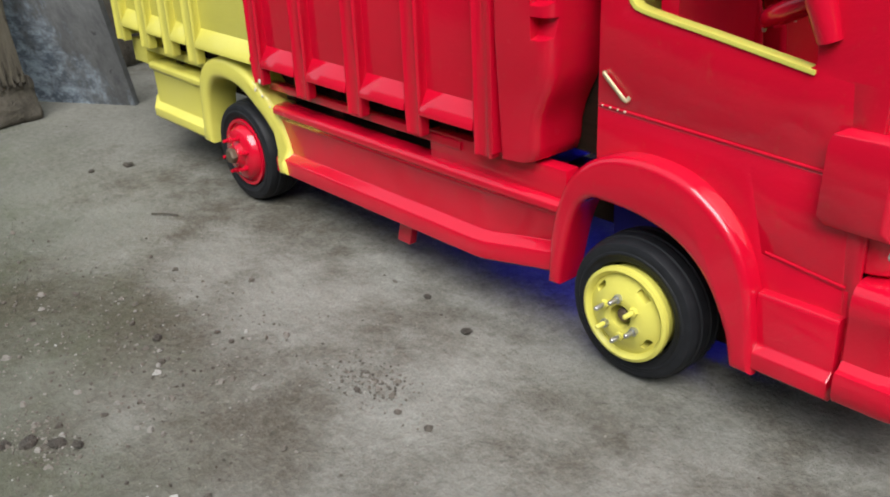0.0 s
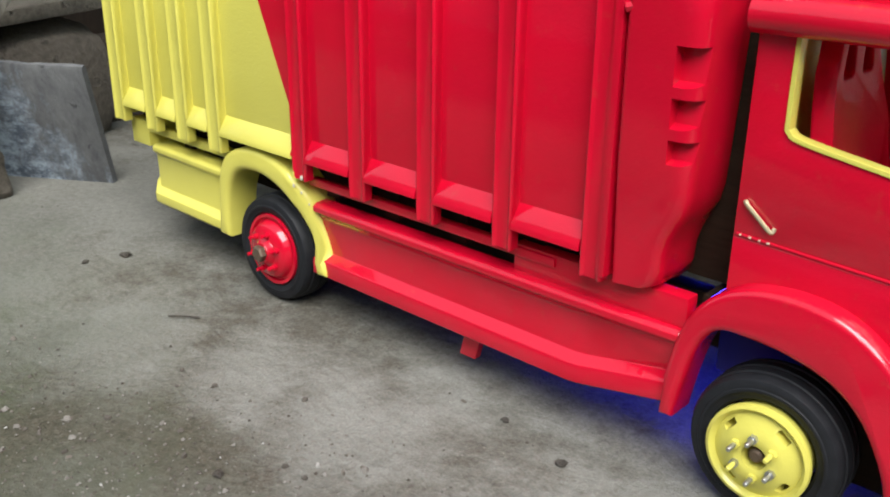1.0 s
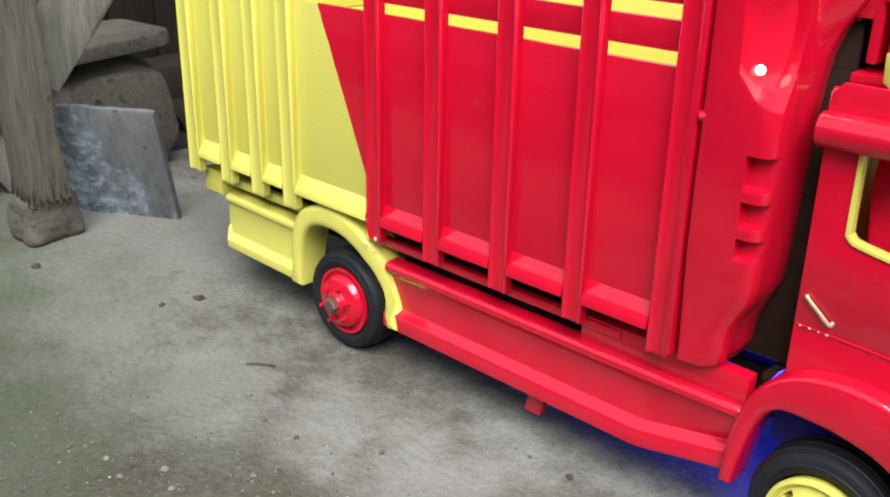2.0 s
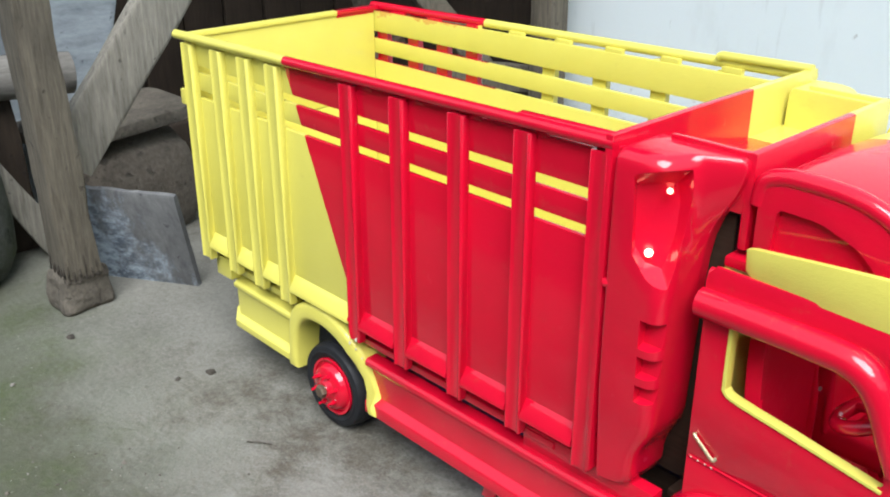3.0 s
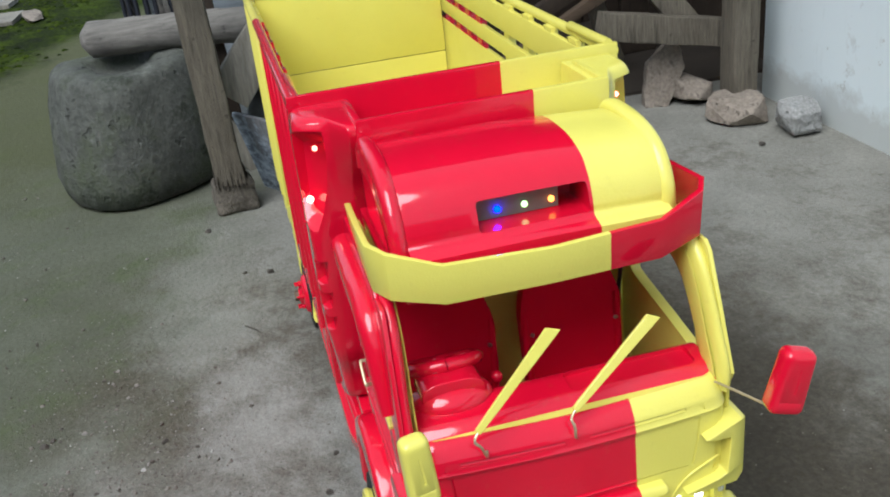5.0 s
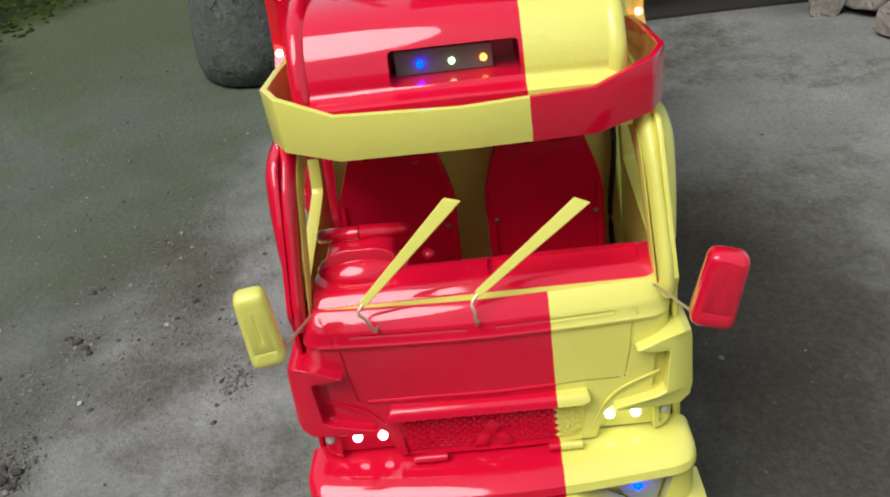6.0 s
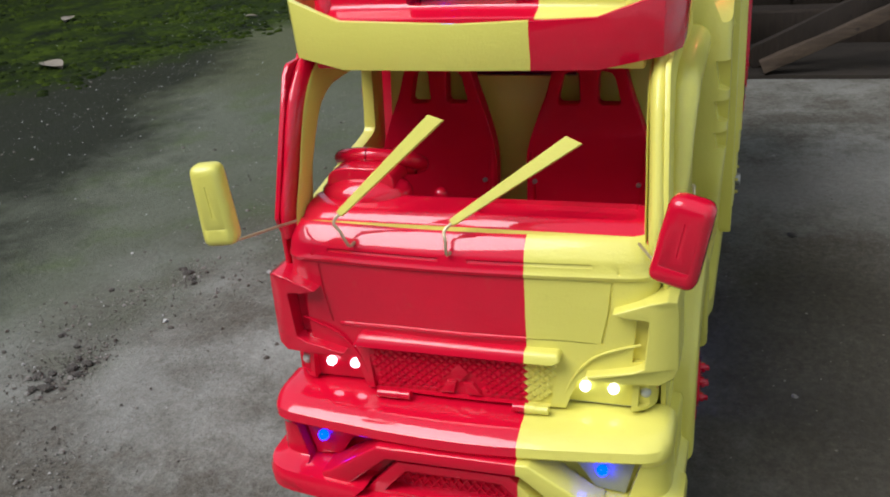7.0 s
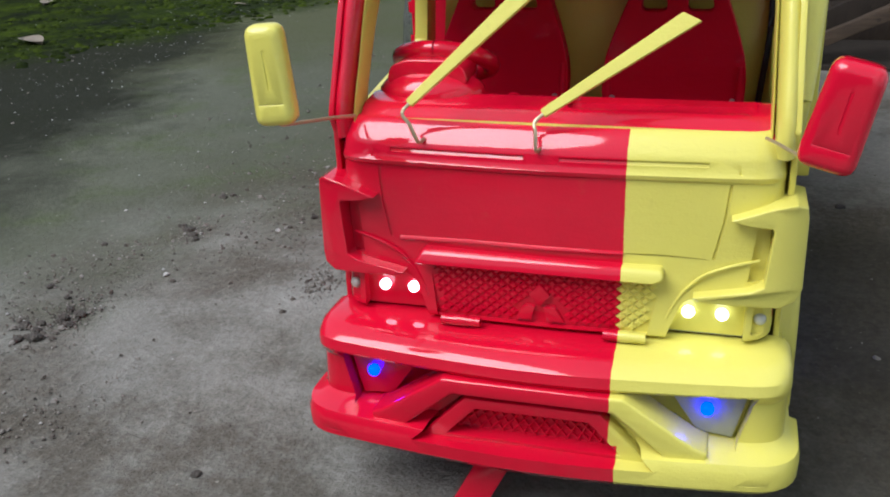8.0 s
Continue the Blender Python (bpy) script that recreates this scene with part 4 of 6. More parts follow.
def bed_side(mirror):
    """One side of the cargo bed: three boards with gaps, ribs, sloping ledges and a round top rail."""
    mat, rail_mat = (M_FAR, M_RAIL_FAR) if mirror else (M_NEAR, M_RAIL_NEAR)
    turn = (lambda b: flipped(b, 0.0065)) if mirror else (lambda b: b)
    side = part("side_board", turn(box(-0.353, 0.487, -0.187, -0.179, 0.1965, 0.451, 0.001)), mat, truck, "lower side board of the cargo bed")
    part("slat", turn(box(-0.353, 0.487, -0.187, -0.179, 0.464, 0.491, 0.001)), mat, side)
    part("top_board", turn(prism([(-0.353, 0.503), (0.487, 0.505), (0.487, top_z(0.487) - 0.012), (-0.353, top_z(-0.353) - 0.006)], "y", -0.187, -0.179, 0.001)), mat, side)
    for a, b in RIB_X:
        out = [(a, -0.186), (a, -0.1965), (a + 0.0025, -0.1995), (a + 0.006, -0.1965), (b - 0.006, -0.1965), (b - 0.0025, -0.1995), (b, -0.1965), (b, -0.186)]
        part("rib", turn(prism(out, "z", 0.175, top_z(a) - 0.010, 0.0007, segments=1)), mat, side)
    for (_, a), (b, _) in zip(RIB_X, RIB_X[1:]):
        part("ledge", turn(prism([(-0.186, 0.2245), (-0.199, 0.2045), (-0.200, 0.198), (-0.186, 0.197)], "x", a, b, 0.0008)), mat, side)
    rail = smooth_path([(-0.366, -0.193, top_z(-0.366)), (0.05, -0.193, top_z(0.05)), (0.487, -0.193, top_z(0.487))], 6)
    part("rail", turn(tube(rail, 0.0072, 12)), rail_mat, side)
    high = 0.006 if mirror else 0.0
    part("rail_cap", turn(tube([(0.356, -0.187, 0.5600 + high), (0.360, -0.187, 0.5628 + high), (0.486, -0.187, 0.5655 + high)], 0.006, 12)), rail_mat, side)
    # spacers that hold the rail over the top board
    for i in range(9):
        x = -0.30 + i * 0.095
        part("spacer", turn(box(x, x + 0.03, -0.188, -0.180, top_z(x) - 0.014, top_z(x) - 0.003, 0.0005)), mat, side)
    return side


bed_side(False)
bed_side(True)


def rear_paint():
    m = material("tailgate enamel", YELLOW)
    x, y, z = axes(m)
    return finish_paint(m, calc(m, "MULTIPLY", calc(m, "GREATER_THAN", y, 0.106), calc(m, "GREATER_THAN", z, 0.536)))


M_REAR = rear_paint()
SEAM = 0.383         # the two boards of the tailgate meet here
gate = part("tailgate", box(-0.353, -0.345, -0.178, 0.191, SEAM, 0.545, 0.001), M_REAR, truck, "yellow tailgate board")
part("lower_board", box(-0.353, -0.345, -0.178, 0.191, 0.178, SEAM - 0.0015, 0.001), M_REAR, gate)
part("edge_bar", box(-0.356, -0.342, -0.188, 0.201, 0.541, 0.549, 0.0015), M_REAR, gate)
part("hinge", box(-0.366, -0.353, -0.196, -0.186, 0.435, 0.46, 0.002), M_YELLOW, gate)
part("bed_floor", box(-0.345, 0.478, -0.1785, 0.1915, 0.198, 0.206, 0.001), M_YELLOW, truck)
part("bulkhead", box(0.478, 0.487, -0.199, 0.212, 0.180, 0.571, 0.0015), M_CAB, truck, "front board of the cargo bed, half red and half yellow")
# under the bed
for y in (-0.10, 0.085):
    part("chassis_beam", box(-0.33, 0.80, y, y + 0.022, 0.098, 0.150, 0.002), M_CHASSIS, truck, "wooden chassis beam, darkened for shade")
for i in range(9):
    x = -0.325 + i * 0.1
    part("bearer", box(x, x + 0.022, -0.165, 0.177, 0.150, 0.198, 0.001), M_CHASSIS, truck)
for s in (-1, 1):
    y = C + s * 0.176
    part("sill", box(0.06, 0.42, y - 0.006, y + 0.006, 0.1640, 0.1735, 0.0015), M_RED if s < 0 else M_YELLOW, truck, "thin side sill")
    part("sill_back", box(-0.29, -0.10, y - 0.006, y + 0.006, 0.1620, 0.1735, 0.0015), M_YELLOW if s < 0 else M_RED, truck)


# wings between bed and cab
def wing(mirror):
    """An upright deflector: flat outside, its front flaring forward towards the top inner edge."""
    levels = [(0.177, 0.524, 0.526, 0.0), (0.182, 0.532, 0.534, 0.0), (0.195, 0.536, 0.538, 0), (0.213, 0.537, 0.539, 0), (0.227, 0.541, 0.543, 0), (0.241, 0.548, 0.549, 0), (0.255, 0.555, 0.556, 0), (0.270, 0.558, 0.559, 0), (0.295, 0.559, 0.560, 0), (0.36, 0.561, 0.5625, 0), (0.41, 0.561, 0.564, 0), (0.45, 0.559, 0.567, 0), (0.475, 0.557, 0.571, 0), (0.495, 0.5545, 0.578, 0), (0.510, 0.552, 0.587, 0), (0.525, 0.549, 0.595, 0), (0.540, 0.546, 0.600, 0.0005), (0.549, 0.544, 0.602, 0.001), (0.5555, 0.541, 0.602, 0.003), (0.5595, 0.538, 0.601, 0.007), (0.5615, 0.534, 0.599, 0.012)]
    rows = []
    for z, xo, xi, inset in levels:
        tuck = 0.015 * max(0.0, min(1.0, (0.31 - z) / 0.13))
        ring = rounded([(0.491 + inset * 0.5, -0.130, 0.002), (0.491 + inset * 0.5, -0.2015 + inset + tuck * 0.5, 0.006), (xo, -0.2025 + inset + tuck, 0.017), (xo + 0.34 * (xi - xo) - inset * 0.3, -0.166, 0.008), (xi - inset * 0.3, -0.147, 0.002), (xi - inset * 0.3, -0.130, 0.003)], 0.004, 6)
        rows.append([(x, y, z) for x, y in ring])
    bm = loft(rows, close=True)
    if mirror:
        flipped(bm, C)
    w = part("wing", bm, M_YELLOW if mirror else M_RED, truck, "upright air deflector beside the cab with a lamp hollow")
    rim = [Vector(p) for p in ((0.516, -0.203, 0.541), (0.556, -0.168, 0.547), (0.564, -0.170, 0.520), (0.566, -0.176, 0.485), (0.564, -0.184, 0.452), (0.560, -0.193, 0.429), (0.540, -0.204, 0.436), (0.523, -0.207, 0.456))]
    n = Vector((0.80, -0.60, 0.0))
    mid = sum(rim, Vector()) / len(rim)
    rows = [[mid + (p - mid) * 1.14 + n * 0.026 for p in rim], [p + n * 0.002 for p in rim], [mid + (p - mid) * 0.72 - n * 0.016 for p in rim]]
    cuts = [loft(rows, close=True)]
    for z0, z1 in ((0.392, 0.358), (0.351, 0.324), (0.317, 0.294)):
        cuts.append(prism([(-0.215, z0), (-0.188, z0), (-0.192, z1 + 0.006), (-0.215, z1 - 0.003)], "x", 0.538, 0.575, 0))
    if mirror:
        cuts = [flipped(c, C) for c in cuts]
    carve(w, *cuts)
    bm = bmesh.new()
    bm.from_mesh(w.data)
    soft = [e for e in bm.edges if len(e.link_faces) == 2 and e.calc_face_angle(0) > 0.6 and sum(v.co.z for v in e.verts) > 0.85]
    bmesh.ops.bevel(bm, geom=soft, offset=0.0035, segments=3, profile=0.5, affect="EDGES", clamp_overlap=True)
    bm.to_mesh(w.data)
    bm.free()
    w.data.polygons.foreach_set("use_smooth", [True] * len(w.data.polygons))
    w.data.set_sharp_from_angle(angle=radians(50))
    s = (lambda y: 2 * C - y) if mirror else (lambda y: y)
    lens_dot("lamp_bulb", (0.5435, s(-0.1800), 0.525), 0.0032, L_RED, w, "lit red lamp bulb")
    lens_dot("lamp_bulb", (0.5355, s(-0.1940), 0.4625), 0.0044, L_RED if mirror else L_REDHOT, w, "lit red lamp bulb")
    part("cap_lip", tube([(0.497, s(-0.196), 0.418), (0.489, s(-0.199), 0.416)], 0.005, 8), M_YELLOW if mirror else M_RED, w)
    return w


L_RED = glow("lit red diode", (1.0, 0.20, 0.13), 5.0)
L_REDHOT = glow("bright red diode", (1.0, 0.30, 0.20), 6)
L_BLUE = glow("lit blue diode", (0.0030, 0.0075, 1.0), 26.0)
L_WHITE = glow("lit white diode", (0.84, 0.93, 1.0), 3.2)
L_CYAN = glow("lit pale green diode", (0.42, 0.80, 0.30), 2.2)
L_WARM = glow("lit amber diode", (1.0, 0.30, 0.05), 3)
wing(False)
wing(True)
deck = part("deck", box(0.487, 0.600, -0.131, 0.141, 0.505, 0.515, 0.0015), M_CAB, truck, "flat deck between bed and cab")
part("deck_wall", box(0.597, 0.606, -0.139, 0.149, 0.470, 0.567, 0.002), M_CAB, deck, "upright front edge of the deck, half red and half yellow")
for y0, y1 in ((-0.139, -0.131), (0.141, 0.149)):
    part("deck_side", box(0.512, 0.598, y0, y1, 0.505, 0.5665, 0.002), M_CAB, deck)


# side skirts, tail boxes and fenders
def skirt(mirror):
    prof = [(-0.166, 0.148), (-0.184, 0.147), (-0.1885, 0.143), (-0.1885, 0.137), (-0.181, 0.131), (-0.1785, 0.126), (-0.1785, 0.086), (-0.1905, 0.079), (-0.1915, 0.075), (-0.1915, 0.060), (-0.186, 0.056), (-0.166, 0.056)]
    rows = []
    for x, up, inn in ((0.076, 0, 0), (0.20, 0, 0), (0.34, 0, 0), (0.448, 0, 0), (0.462, 0.001, 0.0005), (0.50, 0.006, 0.006), (0.558, 0.014, 0.012)):
        row = []
        for i, (y, z) in enumerate(prof):
            low = 1 if z < 0.1 else 0
            lipfade = 0.003 * max(0, (x - 0.44) / 0.11) if 1 <= i <= 4 else 0
            row.append((x, y + inn * low + lipfade, z + up * low))
        rows.append(row)
    bm = loft(rows, close=True)
    softened(bm, 0.0012, 2, 25)
    if mirror:
        flipped(bm, C)
    sk = part("side_skirt", bm, M_YELLOW if mirror else M_RED, truck, "long stepped side skirt")
    plate = prism([(0.37, 0.146), (0.560, 0.146), (0.560, 0.176), (0.37, 0.176)], "y", -0.1772, -0.160, 0.001)
    part("skirt_plate", flipped(plate, C) if mirror else plate, M_YELLOW if mirror else M_RED, sk)
    br = joined(box(0.305, 0.327, -0.172, -0.162, 0.024, 0.060, 0.001))
    for v in br.verts:
        v.co.x += (0.06 - v.co.z) * -0.25
    part("bracket", flipped(br, C) if mirror else br, M_YELLOW if mirror else M_RED, sk, "short hanging bracket")
    return sk


skirt(False)
skirt(True)


def tail_box(mirror):
    prof = [(-0.160, 0.150), (-0.184, 0.149), (-0.1885, 0.146), (-0.1885, 0.140), (-0.1825, 0.134), (-0.181, 0.086), (-0.1905, 0.078), (-0.1905, 0.066), (-0.184, 0.060), (-0.160, 0.060)]
    rows = []
    for x, k in ((-0.283, 0.0), (-0.270, 1.0), (-0.19, 1.0), (-0.104, 1.0)):
        rows.append([(x, y + 0.012 * (1 - k), z + (0.014 if z < 0.1 else -0.008) * (1 - k) if k < 1 else z - 0.010 * (x + 0.27)) for y, z in prof])
    bm = softened(loft(rows, close=True), 0.0012, 2, 25)
    if mirror:
        flipped(bm, C)
    return part("tail_box", bm, M_RED if mirror else M_YELLOW, truck, "stepped box behind the rear wheel")


tail_box(False)
tail_box(True)
part("tail_beam", box(-0.30, -0.28, -0.165, 0.175, 0.085, 0.14, 0.002), M_YELLOW, truck, "rear cross beam")
part("tail_crate", box(-0.335, -0.29, -0.180, 0.19, 0.140, 0.176, 0.002), M_YELLOW, truck)


def fender(mirror, outer, inner, y0, y1, mat, label, bev):
    bm = prism(outer + inner, "y", y0, y1, 0)
    bmesh.ops.recalc_face_normals(bm, faces=bm.faces[:])
    rim = [e for e in sharp_edges(bm, 50) if min(v.co.y for v in e.verts) < y1 - 0.001 and abs(e.verts[0].co.y - e.verts[1].co.y) < 1e-5 and e.verts[0].co.y < (y0 + y1) / 2]
    bmesh.ops.bevel(bm, geom=rim, offset=bev, segments=4, profile=0.5, affect="EDGES", clamp_overlap=True)
    # the rear fender runs out flush into the skirt, with a small foot at its end
    for v in bm.verts:
        if 0.045 < v.co.x < 0.2 and v.co.y < -0.165:
            v.co.y += 0.0125 * min(1.0, (v.co.x - 0.045) / 0.035) * max(0.0, min(1.0, (v.co.z - 0.074) / 0.012))
    if mirror:
        flipped(bm, C)
    return part("fender", bm, mat, truck, label)


def curve2(points, steps=4):
    return [(p.x, p.y) for p in smooth_path([(a, b, 0) for a, b in points], steps)]


R_OUT = curve2([(-0.112, 0.060), (-0.108, 0.105), (-0.104, 0.142), (-0.090, 0.170), (-0.060, 0.187), (-0.018, 0.192), (0.028, 0.182), (0.060, 0.158), (0.080, 0.127), (0.097, 0.092), (0.103, 0.060)])
R_IN = curve2([(0.085, 0.058), (0.077, 0.080), (0.063, 0.112), (0.042, 0.140), (0.004, 0.159), (-0.033, 0.163), (-0.062, 0.156), (-0.080, 0.134), (-0.088, 0.10), (-0.090, 0.060)])
F_OUT = curve2([(0.547, 0.063), (0.553, 0.125), (0.570, 0.172), (0.600, 0.200), (0.642, 0.211), (0.686, 0.207), (0.720, 0.190), (0.746, 0.163), (0.760, 0.127), (0.766, 0.085), (0.768, 0.055)])
F_IN = curve2([(0.747, 0.055), (0.739, 0.088), (0.718, 0.126), (0.690, 0.149), (0.655, 0.160), (0.620, 0.1635), (0.594, 0.161), (0.578, 0.140), (0.567, 0.098), (0.561, 0.064)])
fender(False, R_OUT, R_IN, -0.1960, -0.150, M_YELLOW, "yellow rounded rear fender", 0.010)
fender(True, R_OUT, R_IN, -0.2005, -0.150, M_RED, "red rounded rear fender", 0.010)
fender(False, F_OUT, F_IN, -0.1905, -0.155, M_RED, "red rounded front fender", 0.012)
fender(True, F_OUT, F_IN, -0.1905, -0.155, M_YELLOW, "yellow rounded front fender", 0.012)
# gap, wheel and cross boards carry painted-in shade through their chassis colour
for s in (-1, 1):
    part("gap_board", box(0.489, 0.588, C + s * 0.128 - 0.003, C + s * 0.128 + 0.003, 0.178, 0.50, 0.0005), M_CHASSIS, truck, "bare board in the gap behind the cab, darkened for shade")
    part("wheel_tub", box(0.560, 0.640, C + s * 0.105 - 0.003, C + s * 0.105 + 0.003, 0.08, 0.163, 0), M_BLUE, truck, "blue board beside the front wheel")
    part("wheel_tub", box(0.640, 0.800, C + s * 0.105 - 0.003, C + s * 0.105 + 0.003, 0.020, 0.20, 0), M_CHASSIS, truck, "board beside the front wheel, darkened for shade")
part("cross_board", box(0.735, 0.745, -0.10, 0.104, 0.030, 0.163, 0.001), M_CHASSIS, truck, "cross board under the cab, darkened for shade")
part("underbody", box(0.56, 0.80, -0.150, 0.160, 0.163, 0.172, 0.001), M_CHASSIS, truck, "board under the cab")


# wheels
def wheel_rear(x, s, mat):
    y = C + s * 0.1725
    f = lambda w: s * w
    hub = part("wheel", lathe([(0.030, f(-0.018)), (0.046, f(-0.004)), (0.0485, f(0.016)), (0.050, f(0.020)), (0.049, f(0.024)), (0.045, f(0.0235)), (0.043, f(0.020)), (0.0405, f(0.021)), (0.0375, f(0.0285)), (0.0345, f(0.0315)), (0.020, f(0.0335)), (0.017, f(0.0370)), (0.014, f(0.039)), (0.0135, f(0.040)), (0.0, f(0.040))], "y", (x, y, 0.074), 48), mat, truck, "domed wheel with a centre nut")
    tyre(hub, x, y, s)
    part("centre_nut", lathe([(0.0, f(0.036)), (0.0115, f(0.036)), (0.0115, f(0.046)), (0.0095, f(0.048)), (0.0, f(0.048))], "y", (x, y, 0.074), 6), M_RUST if mat is M_RED else M_STEEL, hub, "bare steel centre nut")
    for k in range(6):
        a = k * math.pi / 3 + 0.3
        c = (x + 0.0255 * math.cos(a), y, 0.074 + 0.0255 * math.sin(a))
        part("lug_bolt", lathe([(0.0, f(0.030)), (0.0042, f(0.030)), (0.0042, f(0.0375)), (0.0024, f(0.038)), (0.0024, f(0.0445)), (0.0, f(0.0452))], "y", c, 8), mat, hub)
    return hub


def wheel_front(x, s, mat):
    y = C + s * 0.1725
    f = lambda w: s * w
    hub = part("wheel", lathe([(0.030, f(-0.018)), (0.046, f(-0.004)), (0.0490, f(0.017)), (0.0515, f(0.022)), (0.0510, f(0.026)), (0.0475, f(0.0275)), (0.0450, f(0.026)), (0.0430, f(0.0225)), (0.040, f(0.0235)), (0.029, f(0.030)), (0.017, f(0.0315)), (0.0125, f(0.030)), (0.0120, f(0.014)), (0.0, f(0.014))], "y", (x, y, 0.074), 48), mat, truck, "flat wheel disc with oval slots and bolts")
    cuts = []
    for k in range(4):
        a = k * math.pi / 2 + 0.90
        t = Vector((-math.sin(a), math.cos(a)))
        r = Vector((math.cos(a), math.sin(a)))
        pts = [(x + (r * (0.0365 + v) + t * u).x, 0.074 + (r * (0.0365 + v) + t * u).y) for u, v in rounded([(-0.0075, -0.0030), (0.0075, -0.0030), (0.0075, 0.0030), (-0.0075, 0.0030)], 0.002, 3)]
        cuts.append(prism(pts, "y", y + f(0.010), y + f(0.05), 0))
    carve(hub, *cuts)
    tyre(hub, x, y, s)
    part("axle_end", lathe([(0.0, f(0.012)), (0.0075, f(0.012)), (0.0075, f(0.026)), (0.005, f(0.028)), (0.0, f(0.028))], "y", (x, y, 0.074), 10), M_RUST, hub, "rusty axle end")
    for k in range(6):
        a = k * math.pi / 3 + 0.62
        c = (x + 0.0205 * math.cos(a), y, 0.074 + 0.0205 * math.sin(a))
        nut = part("lug_nut", lathe([(0.0, f(0.029)), (0.0048, f(0.029)), (0.0048, f(0.0345)), (0.0, f(0.0345))], "y", c, 6), M_STEEL if k % 2 and s < 0 else mat, hub)
        end = 0.044 if s < 0 else 0.038
        part("lug_bolt", lathe([(0.0, f(0.034)), (0.0026, f(0.034)), (0.0026, f(end)), (0.0018, f(end + 0.001)), (0.0, f(end + 0.001))], "y", c, 8), M_STEEL if k % 3 and s < 0 else mat, hub)
    return hub


def tyre(hub, x, y, s):
    prof = []
    for r, w in [(0.046, -0.020), (0.060, -0.024), (0.069, -0.0225), (0.0730, -0.018), (0.0740, -0.0125), (0.0728, -0.0115), (0.0728, -0.0100), (0.0742, -0.009), (0.0744, -0.001), (0.0730, 0.0), (0.0730, 0.0015), (0.0744, 0.0025), (0.0738, 0.011), (0.0724, 0.012), (0.0722, 0.0135), (0.0722, 0.0175), (0.0695, 0.0225), (0.066, 0.0238), (0.062, 0.0238), (0.0610, 0.0246), (0.0585, 0.0246), (0.0575, 0.0235), (0.052, 0.0225), (0.049, 0.019)]:
        prof.append((r, s * w))
    return part("tyre", lathe(prof, "y", (x, y, 0.0738), 64), M_RUBBER, hub, "worn black rubber tyre")


def settle(hub, x, s, size, steer, disc=1.0, tuck=0.0, deep=0.0):
    """Brings a wheel to its true size, standing on the ground and turned as it is steered. disc: the rim's share of the tyre; deep: how far the tyre sits behind it."""
    y = C + s * 0.150
    m = Matrix.Translation((x, y - s * tuck, 0)) @ Matrix.Rotation(radians(steer), 4, "Z") @ Matrix.Diagonal((size, 1, size, 1)) @ Matrix.Translation((-x, -y, 0))
    rim = Matrix.Translation((x, 0, 0.074)) @ Matrix.Diagonal((disc, 1, disc, 1)) @ Matrix.Translation((-x, 0, -0.074))
    for ob in [hub, *hub.children]:
        ob.data.transform(m @ Matrix.Translation((0, -s * deep, 0)) if ob.name.startswith("tyre") else m @ rim)


for s in (-1, 1):
    settle(wheel_rear(0.0, s, M_RED if s < 0 else M_YELLOW), 0.0, s, 0.925, 0, 1.0, 0.0 if s < 0 else 0.010)
    settle(wheel_front(0.645, s, M_YELLOW if s < 0 else M_RED), 0.645, s, 0.918, 1, 0.962, 0.0 if s < 0 else 0.012, 0.006)
for x in (0.0, 0.645):
    part("axle", tube([(x, -0.155, 0.0685), (x, 0.165, 0.0685)], 0.011, 12), M_RUST, truck, "steel axle")


# ---- cab ----
SIDE = [(0.589, 0.172), (0.589, 0.452), (0.597, 0.461), (0.764, 0.460), (0.776, 0.448), (0.797, 0.4475), (0.805, 0.440), (0.824, 0.385), (0.846, 0.316), (0.838, 0.300), (0.836, 0.255), (0.836, 0.170), (0.836, 0.150), (0.834, 0.058), (0.762, 0.058), (0.752, 0.110), (0.733, 0.145), (0.705, 0.168), (0.655, 0.178)]
LINING = [(0.590, 0.174), (0.590, 0.452), (0.597, 0.459), (0.752, 0.457), (0.768, 0.444), (0.778, 0.440), (0.800, 0.385), (0.823, 0.318), (0.816, 0.300), (0.816, 0.180)]
WINDOW = rounded([(0.6215, 0.412), (0.6215, 0.331), (0.784, 0.3035), (0.779, 0.345), (0.752, 0.412)], 0.012, 5)


def leaning(bm):
    """The cab draws in towards its roof."""
    bmesh.ops.bisect_plane(bm, geom=bm.verts[:] + bm.edges[:] + bm.faces[:], plane_co=(0, 0, 0.31), plane_no=(0, 0, 1))
    for v in bm.verts:
        k = max(0.0, v.co.z - 0.31)
        v.co += Vector((-0.020 * k, 0.035 * k, -0.020 * k))
    return bm


